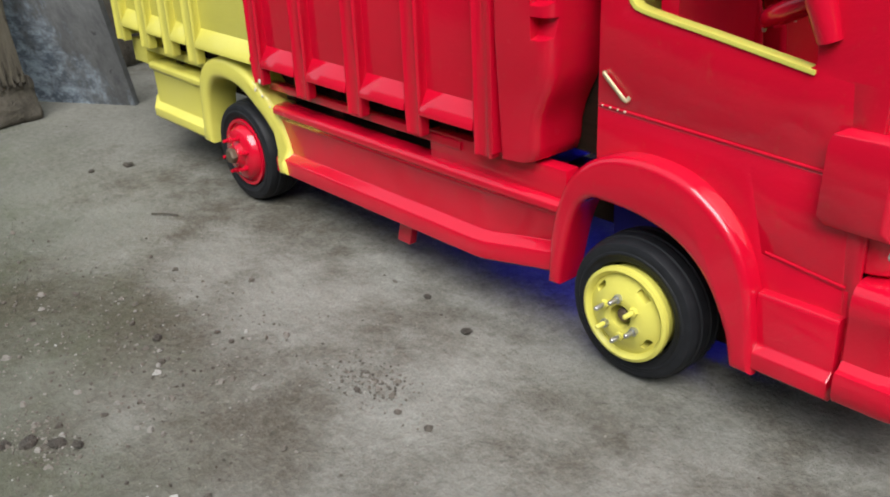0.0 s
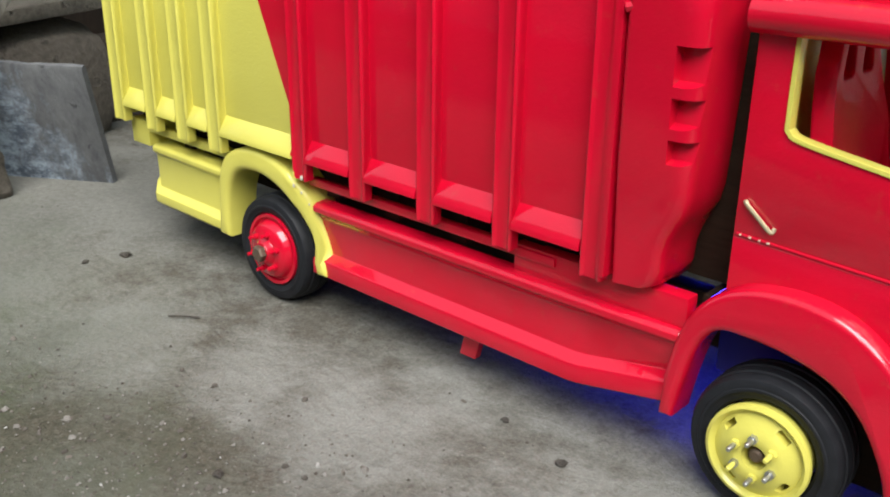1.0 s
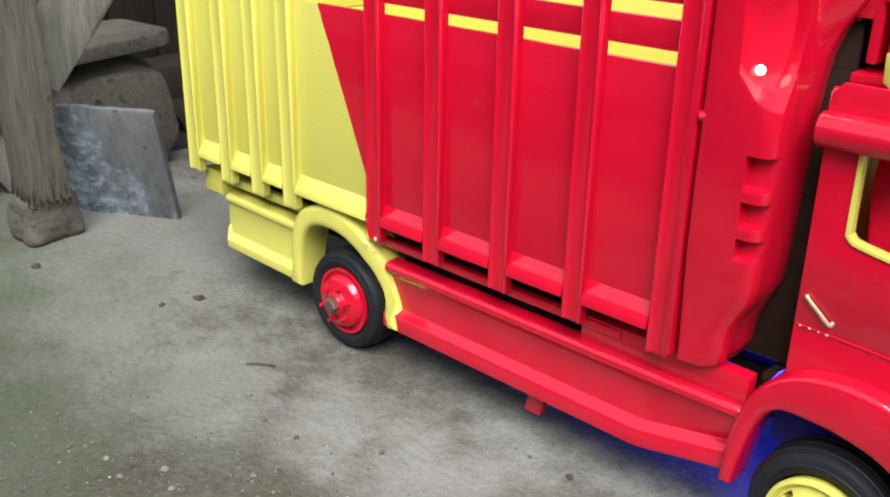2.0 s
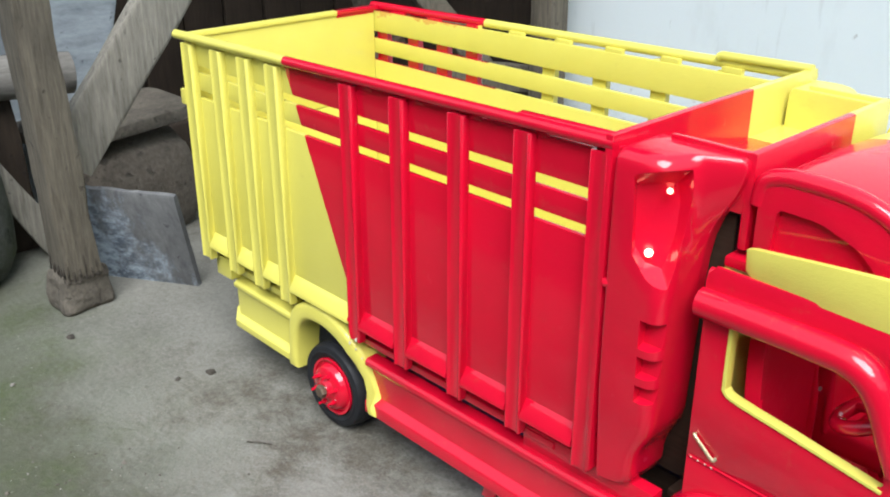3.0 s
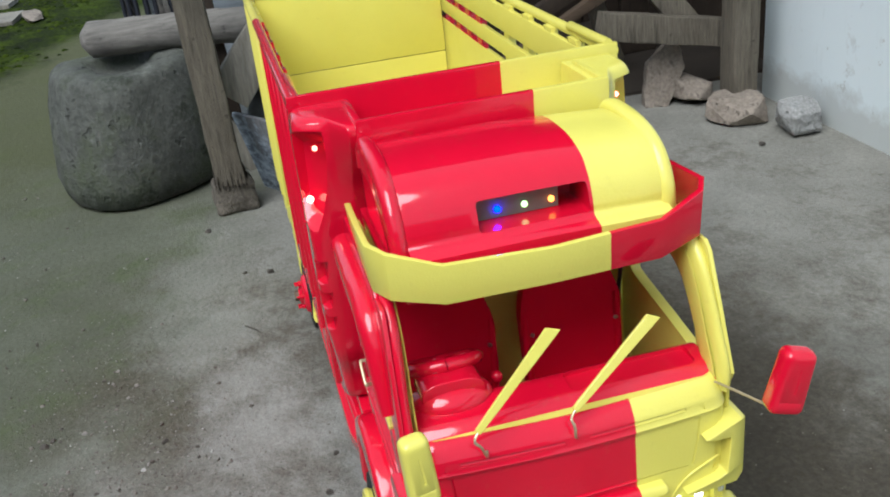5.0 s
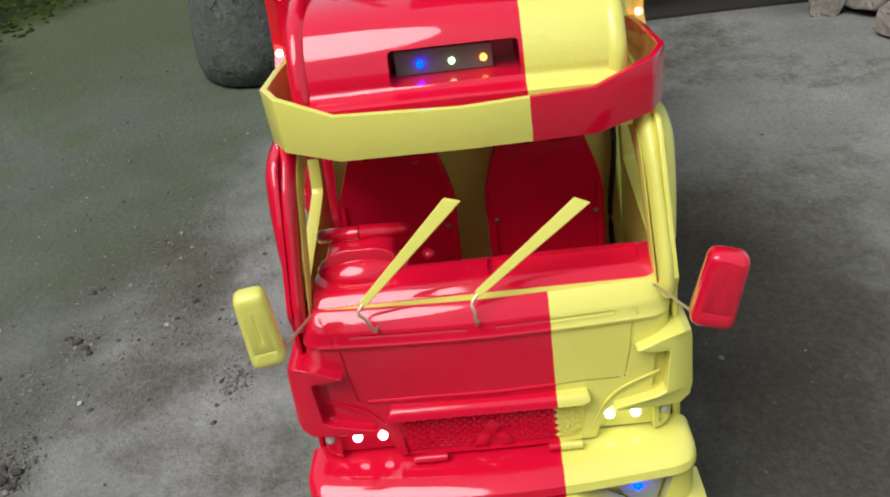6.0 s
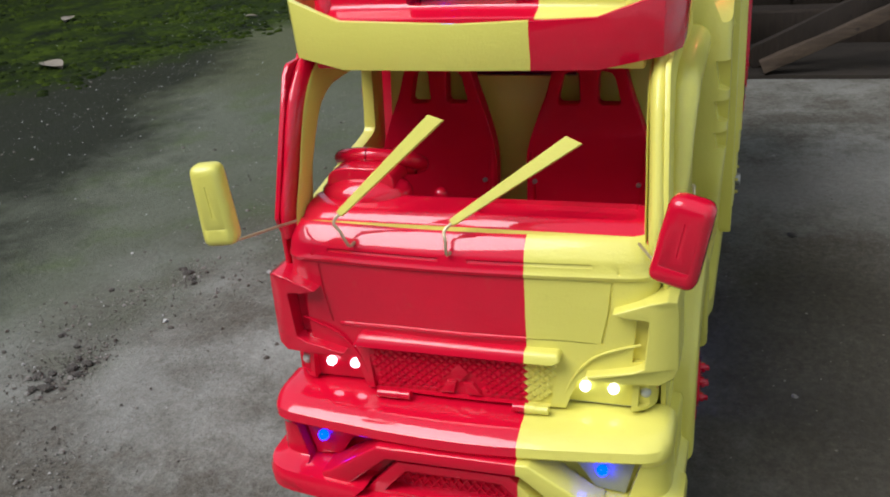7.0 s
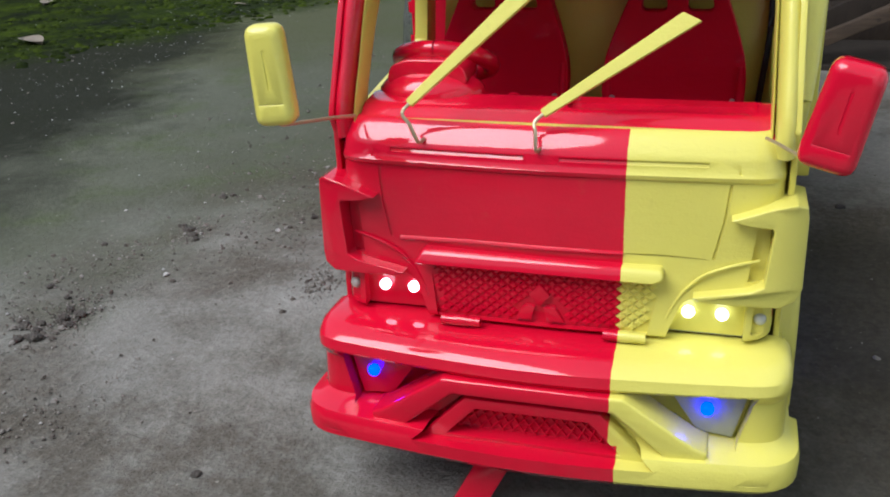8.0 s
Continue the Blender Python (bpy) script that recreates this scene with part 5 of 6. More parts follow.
def cab_side(mirror):
    turn = (lambda b: flipped(leaning(b), C)) if mirror else leaning
    mat = M_YELLOW if mirror else M_RED
    door = part("cab_side", turn(prism(SIDE, "y", -0.1705, -0.1660, 0.0012, [WINDOW])), mat, truck, "cab side with a cut-out window")
    part("door_lining", turn(prism(LINING, "y", -0.1659, -0.1612, 0.0012, [WINDOW])), M_YELLOW, door, "yellow inner lining of the cab side")
    carve(door, *[turn(b) for b in (
        tube([(0.575, -0.172, 0.2415), (0.70, -0.172, 0.236), (0.834, -0.172, 0.229)], 0.0022, 6),
        tube([(0.8115, -0.172, 0.30), (0.818, -0.172, 0.229), (0.832, -0.172, 0.05)], 0.0020, 6),
        tube([(0.757, -0.172, 0.155), (0.829, -0.172, 0.147)], 0.0018, 6))])
    for pts in ([(0.592, -0.1706, 0.2438), (0.70, -0.1706, 0.2385), (0.830, -0.1706, 0.2318)], [(0.760, -0.1706, 0.1572), (0.826, -0.1706, 0.1495)]):
        part("crease", turn(tube(pts, 0.0014, 8)), mat, door, "thin raised crease along the door")
    trim = smooth_path([(0.6210, 0, 0.412), (0.6210, 0, 0.346), (0.6230, 0, 0.3335), (0.637, 0, 0.3275), (0.70, 0, 0.3172), (0.783, 0, 0.3030)], 5)
    strip = []
    for k, p in enumerate(trim):
        d = (trim[min(k + 1, len(trim) - 1)] - trim[max(k - 1, 0)]).normalized()
        n = Vector((d.z, 0, -d.x)) * 0.0018
        strip.append([(p.x + n.x * a, y, p.z + n.z * a) for a, y in ((-1, -0.1722), (1, -0.1722), (1, -0.1600), (-1, -0.1600))])
    part("window_trim", turn(softened(loft(strip, close=True), 0.0008, 2, 40)), M_YELLOW, door, "yellow painted window edge")
    hood = smooth_path([(0.586, -0.173, 0.421), (0.64, -0.174, 0.4215), (0.70, -0.1745, 0.421), (0.737, -0.1745, 0.4185), (0.757, -0.174, 0.407), (0.771, -0.1735, 0.384), (0.782, -0.1725, 0.352), (0.791, -0.171, 0.326)], 6)
    part("window_hood", turn(tube(hood, 0.0155, 14, 0.95, (0, 1, 0), taper=lambda t: 1.0 if t < 0.55 else 1 - (t - 0.55) * 0.95)), mat, door, "bulging hood over the side window")
    shoulder = smooth_path([(0.588, -0.1612, 0.4335), (0.65, -0.1612, 0.4375), (0.72, -0.1612, 0.4385), (0.760, -0.1612, 0.4345), (0.787, -0.1612, 0.4185), (0.804, -0.1612, 0.391), (0.8185, -0.1616, 0.354), (0.831, -0.1616, 0.320), (0.831, -0.1612, 0.298)], 6)
    part("roof_shoulder", turn(tube(shoulder, 0.0215, 20, 0.46, (0, 1, 0), taper=lambda t: 1.0 if t < 0.45 else max(0.80 if mirror else 0.66, 1 - (t - 0.45) * 1.1))), mat, door, "rounded roof edge running down into the windscreen pillar")
    lining = [(x - 0.006, -0.1520, z - 0.004) for x, y, z in shoulder]
    part("pillar_lining", turn(tube(lining, 0.0195, 20, 0.10, (0, 1, 0), taper=lambda t: 0.92 if t < 0.45 else max(0.66, 0.92 - (t - 0.45) * 0.9))), M_YELLOW, door, "yellow inner face of the windscreen pillar")
    step = prism([(-0.160, 0.128), (-0.178, 0.1265), (-0.180, 0.122), (-0.179, 0.082), (-0.1865, 0.076), (-0.1865, 0.062), (-0.180, 0.056), (-0.160, 0.056)], "x", 0.762, 0.830, 0.0015)
    part("step_panel", turn(step), mat, door, "stepped lower panel ahead of the wheel")
    handle = smooth_path([(0.597, -0.170, 0.272), (0.5975, -0.1728, 0.2715), (0.609, -0.1732, 0.262), (0.6205, -0.1728, 0.2525), (0.6225, -0.170, 0.2555)], 5)
    part("door_handle", turn(tube(handle, 0.0019, 8)), M_WIRE, door, "bent bare wire door handle")


cab_side(False)
cab_side(True)
part("cab_roof", box(0.590, 0.785, -0.146, 0.156, 0.452, 0.463, 0.002), M_CAB, truck)
back = part("cab_back", prism([(-0.158, 0.172), (0.168, 0.172), (0.152, 0.452), (-0.142, 0.452)], "x", 0.589, 0.597, 0.001, [[(-0.050, 0.386), (0.057, 0.386), (0.057, 0.428), (-0.050, 0.428)]]), M_YELLOW, truck, "yellow back wall of the cab with a small opening")
part("cab_floor", box(0.597, 0.84, -0.158, 0.168, 0.176, 0.188, 0.001), M_RED, truck)
part("header", box(0.772, 0.788, -0.138, 0.148, 0.438, 0.460, 0.003), M_CAB, truck)


def sliced(bm, ys):
    for y in ys:
        bmesh.ops.bisect_plane(bm, geom=bm.verts[:] + bm.edges[:] + bm.faces[:], plane_co=(0, y, 0), plane_no=(0, 1, 0))
    return bm


def sagging(bm):
    """The hand-built roof spoiler sits lower and further forward on the yellow side."""
    for v in bm.verts:
        k = max(0.0, min(1.0, (v.co.y - C) / 0.135))
        up = max(0.0, min(1.0, (v.co.z - 0.475) / 0.03))
        v.co += Vector((0.006, 0, -0.006)) * k * up
    return bm


def roof_dome():
    top = [(0.614, 0.535), (0.620, 0.546), (0.655, 0.5515), (0.704, 0.5505), (0.740, 0.5400), (0.758, 0.521), (0.767, 0.499), (0.7705, 0.4870), (0.7885, 0.4805)]
    prof = [(0.614, 0.460), *curve2(top, 4), (0.7885, 0.460)]
    dome = part("roof_dome", sagging(sliced(prism(prof, "y", -0.1275, 0.1375, 0.002), (C, 0.045, 0.09))), M_CAB, truck, "rounded roof spoiler, half red and half yellow")
    carve(dome, prism(rounded([(-0.056, 0.4885), (0.0565, 0.4885), (0.0565, 0.5180), (-0.056, 0.5180)], 0.004, 3), "x", 0.715, 0.80, 0))
    bar = part("lamp_strip", box(0.720, 0.742, -0.052, 0.0340, 0.4889, 0.511, 0.001), M_GREYBAR, dome, "grey strip with small coloured lamps")
    for y, m, n in ((-0.030, L_BLUE, "lit blue lamp"), (-0.002, L_CYAN, "lit pale green lamp"), (0.026, L_WARM, "lit amber lamp")):
        lens_dot("lamp_bulb", (0.7435, y, 0.4985), 0.0033, m, bar, n)
    rim = [(0.612, 0.520), (0.616, 0.541), (0.632, 0.5495), (0.660, 0.5512), (0.702, 0.5478), (0.735, 0.5355), (0.753, 0.516), (0.763, 0.491), (0.767, 0.470)]
    cheek = [(0.614, 0.460), *curve2([(0.614, 0.525), (0.620, 0.541), (0.655, 0.546), (0.700, 0.5428), (0.731, 0.531), (0.750, 0.511), (0.761, 0.487), (0.766, 0.462)], 4)]
    hollow = rounded([(0.632, 0.474), (0.634, 0.522), (0.676, 0.520), (0.712, 0.506), (0.738, 0.482), (0.742, 0.474)], 0.008, 4)
    for mirror in (False, True):
        turn = (lambda b: flipped(b, C)) if mirror else (lambda b: b)
        mat = M_YELLOW if mirror else M_RED
        ck = part("dome_cheek", sagging(turn(prism(cheek, "y", -0.142, -0.1275, 0.002))), mat, dome)
        carve(ck, sagging(turn(prism(hollow, "y", -0.16, -0.1345, 0))))
        part("dome_rim", sagging(turn(tube([(a, -0.1345, b) for a, b in curve2(rim, 5)], 0.0095, 14, 1.0, (0, 1, 0)))), mat, dome, "rounded glossy rim of the roof spoiler")


roof_dome()


def visor():
    half = [(0.622, -0.1585, 0.462, 0.485), (0.630, -0.1595, 0.456, 0.4875), (0.70, -0.1620, 0.4525, 0.4950), (0.768, -0.1625, 0.4510, 0.5005), (0.7885, -0.1510, 0.4490, 0.4985), (0.8035, -0.1035, 0.4415, 0.4835), (0.8065, C, 0.4415, 0.4800)]
    path = half + [(x, 0.010 - y, lo, hi) for x, y, lo, hi in half[-2::-1]]
    rows = []
    n = len(path)
    for i, (x, y, lo, hi) in enumerate(path):
        a, b = Vector(path[max(i - 1, 0)][:2]), Vector(path[min(i + 1, n - 1)][:2])
        t = (b - a).normalized()
        out = Vector((t.y, -t.x))
        p = Vector((x, y))
        q = p + out * 0.003
        w = 0.0033
        rows.append([(p.x - out.x * w, p.y - out.y * w, lo), (p.x + out.x * w, p.y + out.y * w, lo), (q.x + out.x * w, q.y + out.y * w, hi), (q.x - out.x * w, q.y - out.y * w, hi)])
    bm = softened(loft(rows, close=True), 0.0010, 2, 40)
    part("sun_visor", bm, M_VISOR, truck, "sun visor board round the cab, yellow and red")


visor()


def plan_ring(xf, w, back, r, bow, z):
    pts = [(back, C - w), *[q for q in rounded([(back, C - w, 0), (xf - bow, C - w, r), (xf - bow * 0.35, C - w * 0.5, 0.05), (xf, C, 0.08), (xf - bow * 0.35, C + w * 0.5, 0.05), (xf - bow, C + w, r), (back, C + w, 0)], r, 6)], (back, C + w)]
    return [(x, y, z) for x, y in pts]


def front_face():
    lv = [(0.1622, 0.867, 0.1655), (0.1635, 0.868, 0.1665), (0.168, 0.868, 0.167), (0.2065, 0.8625, 0.167), (0.2238, 0.862, 0.167), (0.255, 0.8615, 0.167), (0.2805, 0.8605, 0.1665), (0.2822, 0.8625, 0.1668), (0.2850, 0.8632, 0.1668), (0.2885, 0.8610, 0.166), (0.2955, 0.8605, 0.165), (0.3000, 0.8585, 0.164), (0.3090, 0.8515, 0.161), (0.3128, 0.8475, 0.158), (0.3138, 0.8455, 0.156), (0.3120, 0.8420, 0.153)]
    bm = loft([plan_ring(xf, w, 0.80, 0.030, 0.010, z) for z, xf, w in lv], close=True)
    f = part("front_face", bm, M_CAB, truck, "cab front with grille, half red and half yellow")
    groove = lambda pts, r: tube(pts, r, 6)

    def nose(y, xf=0.861):
        a = abs(y - C)
        return xf - (0.0035 * a / 0.084 if a < 0.084 else 0.0035 + 0.0065 * (a - 0.084) / 0.083)

    line = lambda y0, y1, z: [(nose(y) - 0.0002, y, z) for y in [y0 + (y1 - y0) * k / 16 for k in range(17)]]
    cuts = [groove(line(-0.118, -0.014, 0.2935), 0.0021), groove(line(0.012, 0.116, 0.2935), 0.0021)]
    cuts.append(groove([(nose(y) - 0.0002, y, 0.2250 - 0.05 * max(0.0, y - 0.09)) for y in (0.061, 0.075, 0.09, 0.105, 0.119)], 0.0013))
    for s in (-1, 1):
        yy = lambda a: C + s * a
        # hollow at the corner where the mirror arm enters
        pocket = bmesh.new()
        bmesh.ops.create_uvsphere(pocket, u_segments=20, v_segments=12, radius=1)
        for v in pocket.verts:
            v.co = Vector((0.868 + v.co.x * 0.021, yy(0.159) + v.co.y * 0.027, 0.316 + v.co.z * 0.027))
        cuts.append(pocket)
        cuts.append(groove([(nose(yy(0.1325)), yy(0.1325), 0.315), (nose(yy(0.134)) + 0.0005, yy(0.134), 0.300), (nose(yy(0.1350)) + 0.0008, yy(0.1350), 0.287)], 0.0014))
        cuts.append(groove([(nose(yy(0.130)) - 0.0004, yy(0.130), 0.2795), (nose(yy(0.1275)) + 0.0002, yy(0.1275), 0.253), (nose(yy(0.1215)) + 0.0006, yy(0.1215), 0.2235)], 0.0015))
        eye = [(yy(0.091), 0.1620), (yy(0.146), 0.1620), (yy(0.147), 0.1965), (yy(0.118), 0.2000), (yy(0.101), 0.1890)]
        cuts.append(prism(eye, "x", 0.8485, 0.90, 0))
        side_eye = rounded([(yy(0.151), 0.166), (yy(0.163), 0.168), (yy(0.164), 0.187), (yy(0.152), 0.188)], 0.003, 3)
        cuts.append(prism(side_eye, "x", 0.8505, 0.90, 0))
        # slot behind the hooked cheek
        cuts.append(prism([(yy(0.146), 0.2075), (yy(0.166), 0.2075), (yy(0.166), 0.2525), (yy(0.150), 0.2525)], "x", 0.8475, 0.90, 0))
    cuts.append(prism([(C - 0.084, 0.1630), (C + 0.078, 0.1630), (C + 0.087, 0.2065), (C - 0.090, 0.2065)], "x", 0.8595, 0.90, 0))
    carve(f, *cuts)
    # grille of small diamond studs in staggered rows
    stud = bmesh.new()
    low = [stud.verts.new((0, a * 0.0042, b * 0.0036)) for a, b in ((-1, 0), (0, -1), (1, 0), (0, 1))]
    top = [stud.verts.new((0.0021, a * 0.0022, b * 0.0019)) for a, b in ((-1, 0), (0, -1), (1, 0), (0, 1))]
    for k in range(4):
        stud.faces.new((low[k], low[(k + 1) % 4], top[(k + 1) % 4], top[k]))
    stud.faces.new(top)
    bmesh.ops.recalc_face_normals(stud, faces=stud.faces[:])
    shared = {}
    for tone, mat in (("red", M_RED), ("yellow", M_YELLOW)):
        shared[tone] = bpy.data.meshes.new("grille_stud " + tone)
        stud.to_mesh(shared[tone])
        shared[tone].materials.append(mat)
    stud.free()
    for r in range(11):
        z = 0.1668 + r * 0.00370
        for k in range(-11, 12):
            y = C - 0.002 + (k + 0.5 * (r % 2)) * 0.0086
            if C - 0.0815 - (z - 0.163) * 0.13 < y < C + 0.0745 + (z - 0.163) * 0.20 and not (abs(y - C + 0.003) < 0.019 and z < 0.195 - abs(y - C + 0.003) * 0.9):
                ob = new("grille_stud", shared["red" if y < SPLIT else "yellow"])
                ob.location = (0.8594, y, z)
                ob.parent = f
    lozenge = lambda y, z, a, b: prism([(y, z + b), (y + a, z), (y, z - b), (y - a, z)], "x", 0.858, 0.8638, 0.0013)
    b = part("badge", lozenge(C - 0.003, 0.1870, 0.0085, 0.0095), M_CAB, f, "plain raised badge")
    for side in (-1, 1):
        wing_of = prism([(C - 0.003 + side * 0.003, 0.1775), (C - 0.003 + side * 0.012, 0.1775), (C - 0.003 + side * 0.0195, 0.1655), (C - 0.003 + side * 0.0060, 0.1655)], "x", 0.858, 0.8636, 0.0012)
        part("badge_wing", wing_of, M_CAB, b)
    lip = prism([(C - 0.100, 0.2075), (C + 0.081, 0.2070), (C + 0.089, 0.2105), (C + 0.087, 0.2175), (C - 0.094, 0.2190)], "x", 0.856, 0.8745, 0.0032, segments=3)
    for v in lip.verts:
        v.co.x -= 0.0045 * max(0.0, (v.co.z - 0.2085) / 0.010) ** 1.2 + 0.002 * abs(v.co.y - C) / 0.1
    part("grille_lip", lip, M_CAB, f)
    crease = [(nose(y) + 0.0008, y, 0.2248 - 0.002 * max(0.0, (-y - 0.06) / 0.05)) for y in [-0.112 + 0.172 * k / 12 for k in range(13)]]
    part("crease", tube(crease, 0.0019, 8), M_RED, f, "thin raised crease over the grille")
    for y in (-0.076, 0.049):
        hinge = part("hinge", tube([(0.8725, y, 0.1640), (0.8725, y + 0.031, 0.1640)], 0.0040, 10), M_CAB, f, "small painted hinge")
        part("hinge_knuckle", tube([(0.8725, y + 0.010, 0.1640), (0.8725, y + 0.020, 0.1640)], 0.0045, 10), M_CAB, hinge)
    for s in (-1, 1):
        yy = lambda a: C + s * a
        mat = M_YELLOW if s > 0 else M_RED
        house = part("headlight", prism([(yy(0.090), 0.1612), (yy(0.1465), 0.1612), (yy(0.148), 0.1975), (yy(0.118), 0.2010), (yy(0.100), 0.1900)], "x", 0.8460, 0.8480, 0), M_FOGBED if s > 0 else mat, f, "headlight with two lit white lamps")
        for d in (0.1065, 0.1305):
            lens_dot("lamp_bulb", (0.8530, yy(d), 0.1800), 0.0047, L_WHITE, house, "lit white lamp")
        lens_dot("side_lamp", (0.8495, yy(0.1570), 0.178), 0.0048, M_PALELAMP, house, "small grey unlit lamp")
        brow = smooth_path([(nose(yy(0.0890)) + 0.0050, yy(0.0890), 0.1665), (nose(yy(0.0925)) + 0.0042, yy(0.0925), 0.1805), (nose(yy(0.1)) + 0.0030, yy(0.1), 0.1950), (nose(yy(0.108)) + 0.0030, yy(0.108), 0.2050), (nose(yy(0.118)) + 0.0035, yy(0.118), 0.2135), (nose(yy(0.136)) + 0.0028, yy(0.136), 0.2205), (nose(yy(0.153)), yy(0.153), 0.2240)], 6)
        part("brow", tube(brow, 0.0013, 8), mat, f, "curved crease round the headlight")
        # hooked cheek at the corner
        c_out = [(yy(0.1830), 0.2570), (yy(0.1815), 0.2660), (yy(0.1740), 0.2700), (yy(0.1600), 0.2675), (yy(0.1310), 0.2575), (yy(0.1450), 0.2535), (yy(0.1590), 0.2525), (yy(0.1605), 0.2505), (yy(0.1570), 0.2085), (yy(0.1480), 0.2045), (yy(0.1090), 0.1985), (yy(0.1140), 0.1948), (yy(0.1450), 0.1932), (yy(0.1690), 0.1932), (yy(0.1800), 0.1965), (yy(0.1838), 0.2040)]
        ch = prism(c_out, "x", 0.822, 0.8700, 0.0022, segments=3)
        for v in ch.verts:
            a = abs(v.co.y - C)
            v.co.x -= 0.010 * (a / 0.17) ** 2 - 0.003 + 0.008 * max(0.0, (a - 0.168) / 0.013) ** 2
        part("cheek", ch, mat, f, "hooked cheek at the corner of the cab")
    stripe = []
    for k in range(13):
        y = -0.146 + 0.292 * k / 12
        x = nose(y) - 0.0290
        stripe.append([(x, y, 0.3080), (x + 0.0105, y, 0.3080), (x + 0.0105, y, 0.3121), (x, y, 0.3124)])
    part("edge_strip", loft(stripe, close=True), M_YELLOW, f, "thin yellow strip along the windscreen edge")
    return f


front_face()


def bumper_paint():
    """The colours meet a little further out on the lower lip."""
    m = material("bumper enamel", RED)
    x, y, z = axes(m)
    edge = calc(m, "ADD", calc(m, "MULTIPLY", calc(m, "LESS_THAN", z, 0.0925), 0.006), SPLIT - 0.0005)
    return finish_paint(m, calc(m, "LESS_THAN", calc(m, "ADD", y, wobble(m, 0.003)), edge))


M_BUMPER = bumper_paint()


def bumper():
    lv = [(0.062, 0.908, 0.182), (0.064, 0.920, 0.189), (0.070, 0.926, 0.1925), (0.083, 0.9265, 0.193), (0.0895, 0.923, 0.1915), (0.0915, 0.911, 0.186), (0.096, 0.904, 0.1815), (0.128, 0.904, 0.181), (0.1325, 0.909, 0.1825), (0.139, 0.9135, 0.183), (0.147, 0.912, 0.1825), (0.153, 0.905, 0.1805), (0.157, 0.894, 0.1765), (0.1588, 0.880, 0.170), (0.1590, 0.868, 0.164)]
    bm = loft([plan_ring(xf, w, 0.836, 0.036, 0.020, z) for z, xf, w in lv], close=True)
    b = part("bumper", bm, M_BUMPER, truck, "deep moulded front bumper, half red and half yellow")
    cuts = []
    for s in (-1, 1):
        fog = [(C + s * 0.160, 0.1370), (C + s * 0.062, 0.1365), (C + s * 0.074, 0.1230), (C + s * 0.113, 0.0935), (C + s * 0.147, 0.0915)]
        cuts.append(prism(fog, "x", 0.871, 0.95, 0))
    cuts.append(prism([(C - 0.050, 0.1195), (C + 0.050, 0.1195), (C + 0.092, 0.0810), (C - 0.092, 0.0810)], "x", 0.888, 0.95, 0))
    cuts.append(tube([(0.9265 - 0.02 * (k / 12) ** 2, C - 0.185 * k / 12, 0.0745) for k in range(-11, 12)], 0.0014, 6))
    carve(b, *cuts)
    arch = [(-0.128, 0.0945), (-0.118, 0.0990), (-0.068, 0.1345), (0.068, 0.1345), (0.118, 0.0990), (0.128, 0.0945), (0.126, 0.0845), (0.104, 0.0845), (0.060, 0.1225), (-0.060, 0.1225), (-0.104, 0.0845), (-0.126, 0.0845)]
    plate = prism([(C + y, z) for y, z in arch], "x", 0.886, 0.9165, 0.0024, segments=3)
    inner = [(-0.088, 0.0790), (-0.051, 0.1180), (0.051, 0.1180), (0.088, 0.0790)]
    hole = [(-0.066, 0.0845), (-0.043, 0.1095), (0.043, 0.1095), (0.066, 0.0845)]
    frame_in = prism([(C + y, z) for y, z in inner], "x", 0.886, 0.9110, 0.0018, [[(C + y, z) for y, z in hole]])
    for bm in (plate, frame_in):
        for v in bm.verts:
            v.co.x -= 0.016 * ((v.co.y - C) / 0.178) ** 2
    part("bumper_arch", plate, M_BUMPER, b, "raised angular arch over the lower grille")
    part("grille_frame", frame_in, M_BUMPER, b)
    net = []
    for k in range(-11, 12):
        for d in (-1, 1):
            net.append(tube([(0.8952, C + k * 0.0085 - d * 0.010, 0.0835), (0.8956, C + k * 0.0072 + d * 0.010, 0.1105)], 0.0010, 5))
    net.append(box(0.8910, 0.8940, C - 0.072, C + 0.072, 0.0825, 0.1115, 0))
    part("lower_grille", joined(*net), M_BUMPER, b)
    for s in (-1, 1):
        lamp_y = -0.1310 if s < 0 else 0.1275
        pane = [(C + s * 0.0955, 0.1305), (C + s * 0.1540, 0.1315), (C + s * 0.1445, 0.0935), (C + s * 0.1190, 0.0960)]
        part("fog_lens", prism(pane, "x", 0.8705, 0.8790, 0.001), M_RED if s < 0 else M_FOGBED, b, "red fog lamp panel" if s < 0 else "milky fog lamp panel")
        lens_dot("lamp_bulb", (0.8840, lamp_y, 0.1180), 0.0050, L_BLUE, b, "lit blue fog lamp")
    tow = box(0.866, 0.880, -0.036, -0.008, 0.008, 0.066, 0.001)
    for v in tow.verts:
        v.co.y -= (0.066 - v.co.z) * 0.55
        v.co.x += (0.066 - v.co.z) * 0.3
    part("tow_strip", tow, M_RED, b, "red strip hanging under the bumper")


bumper()


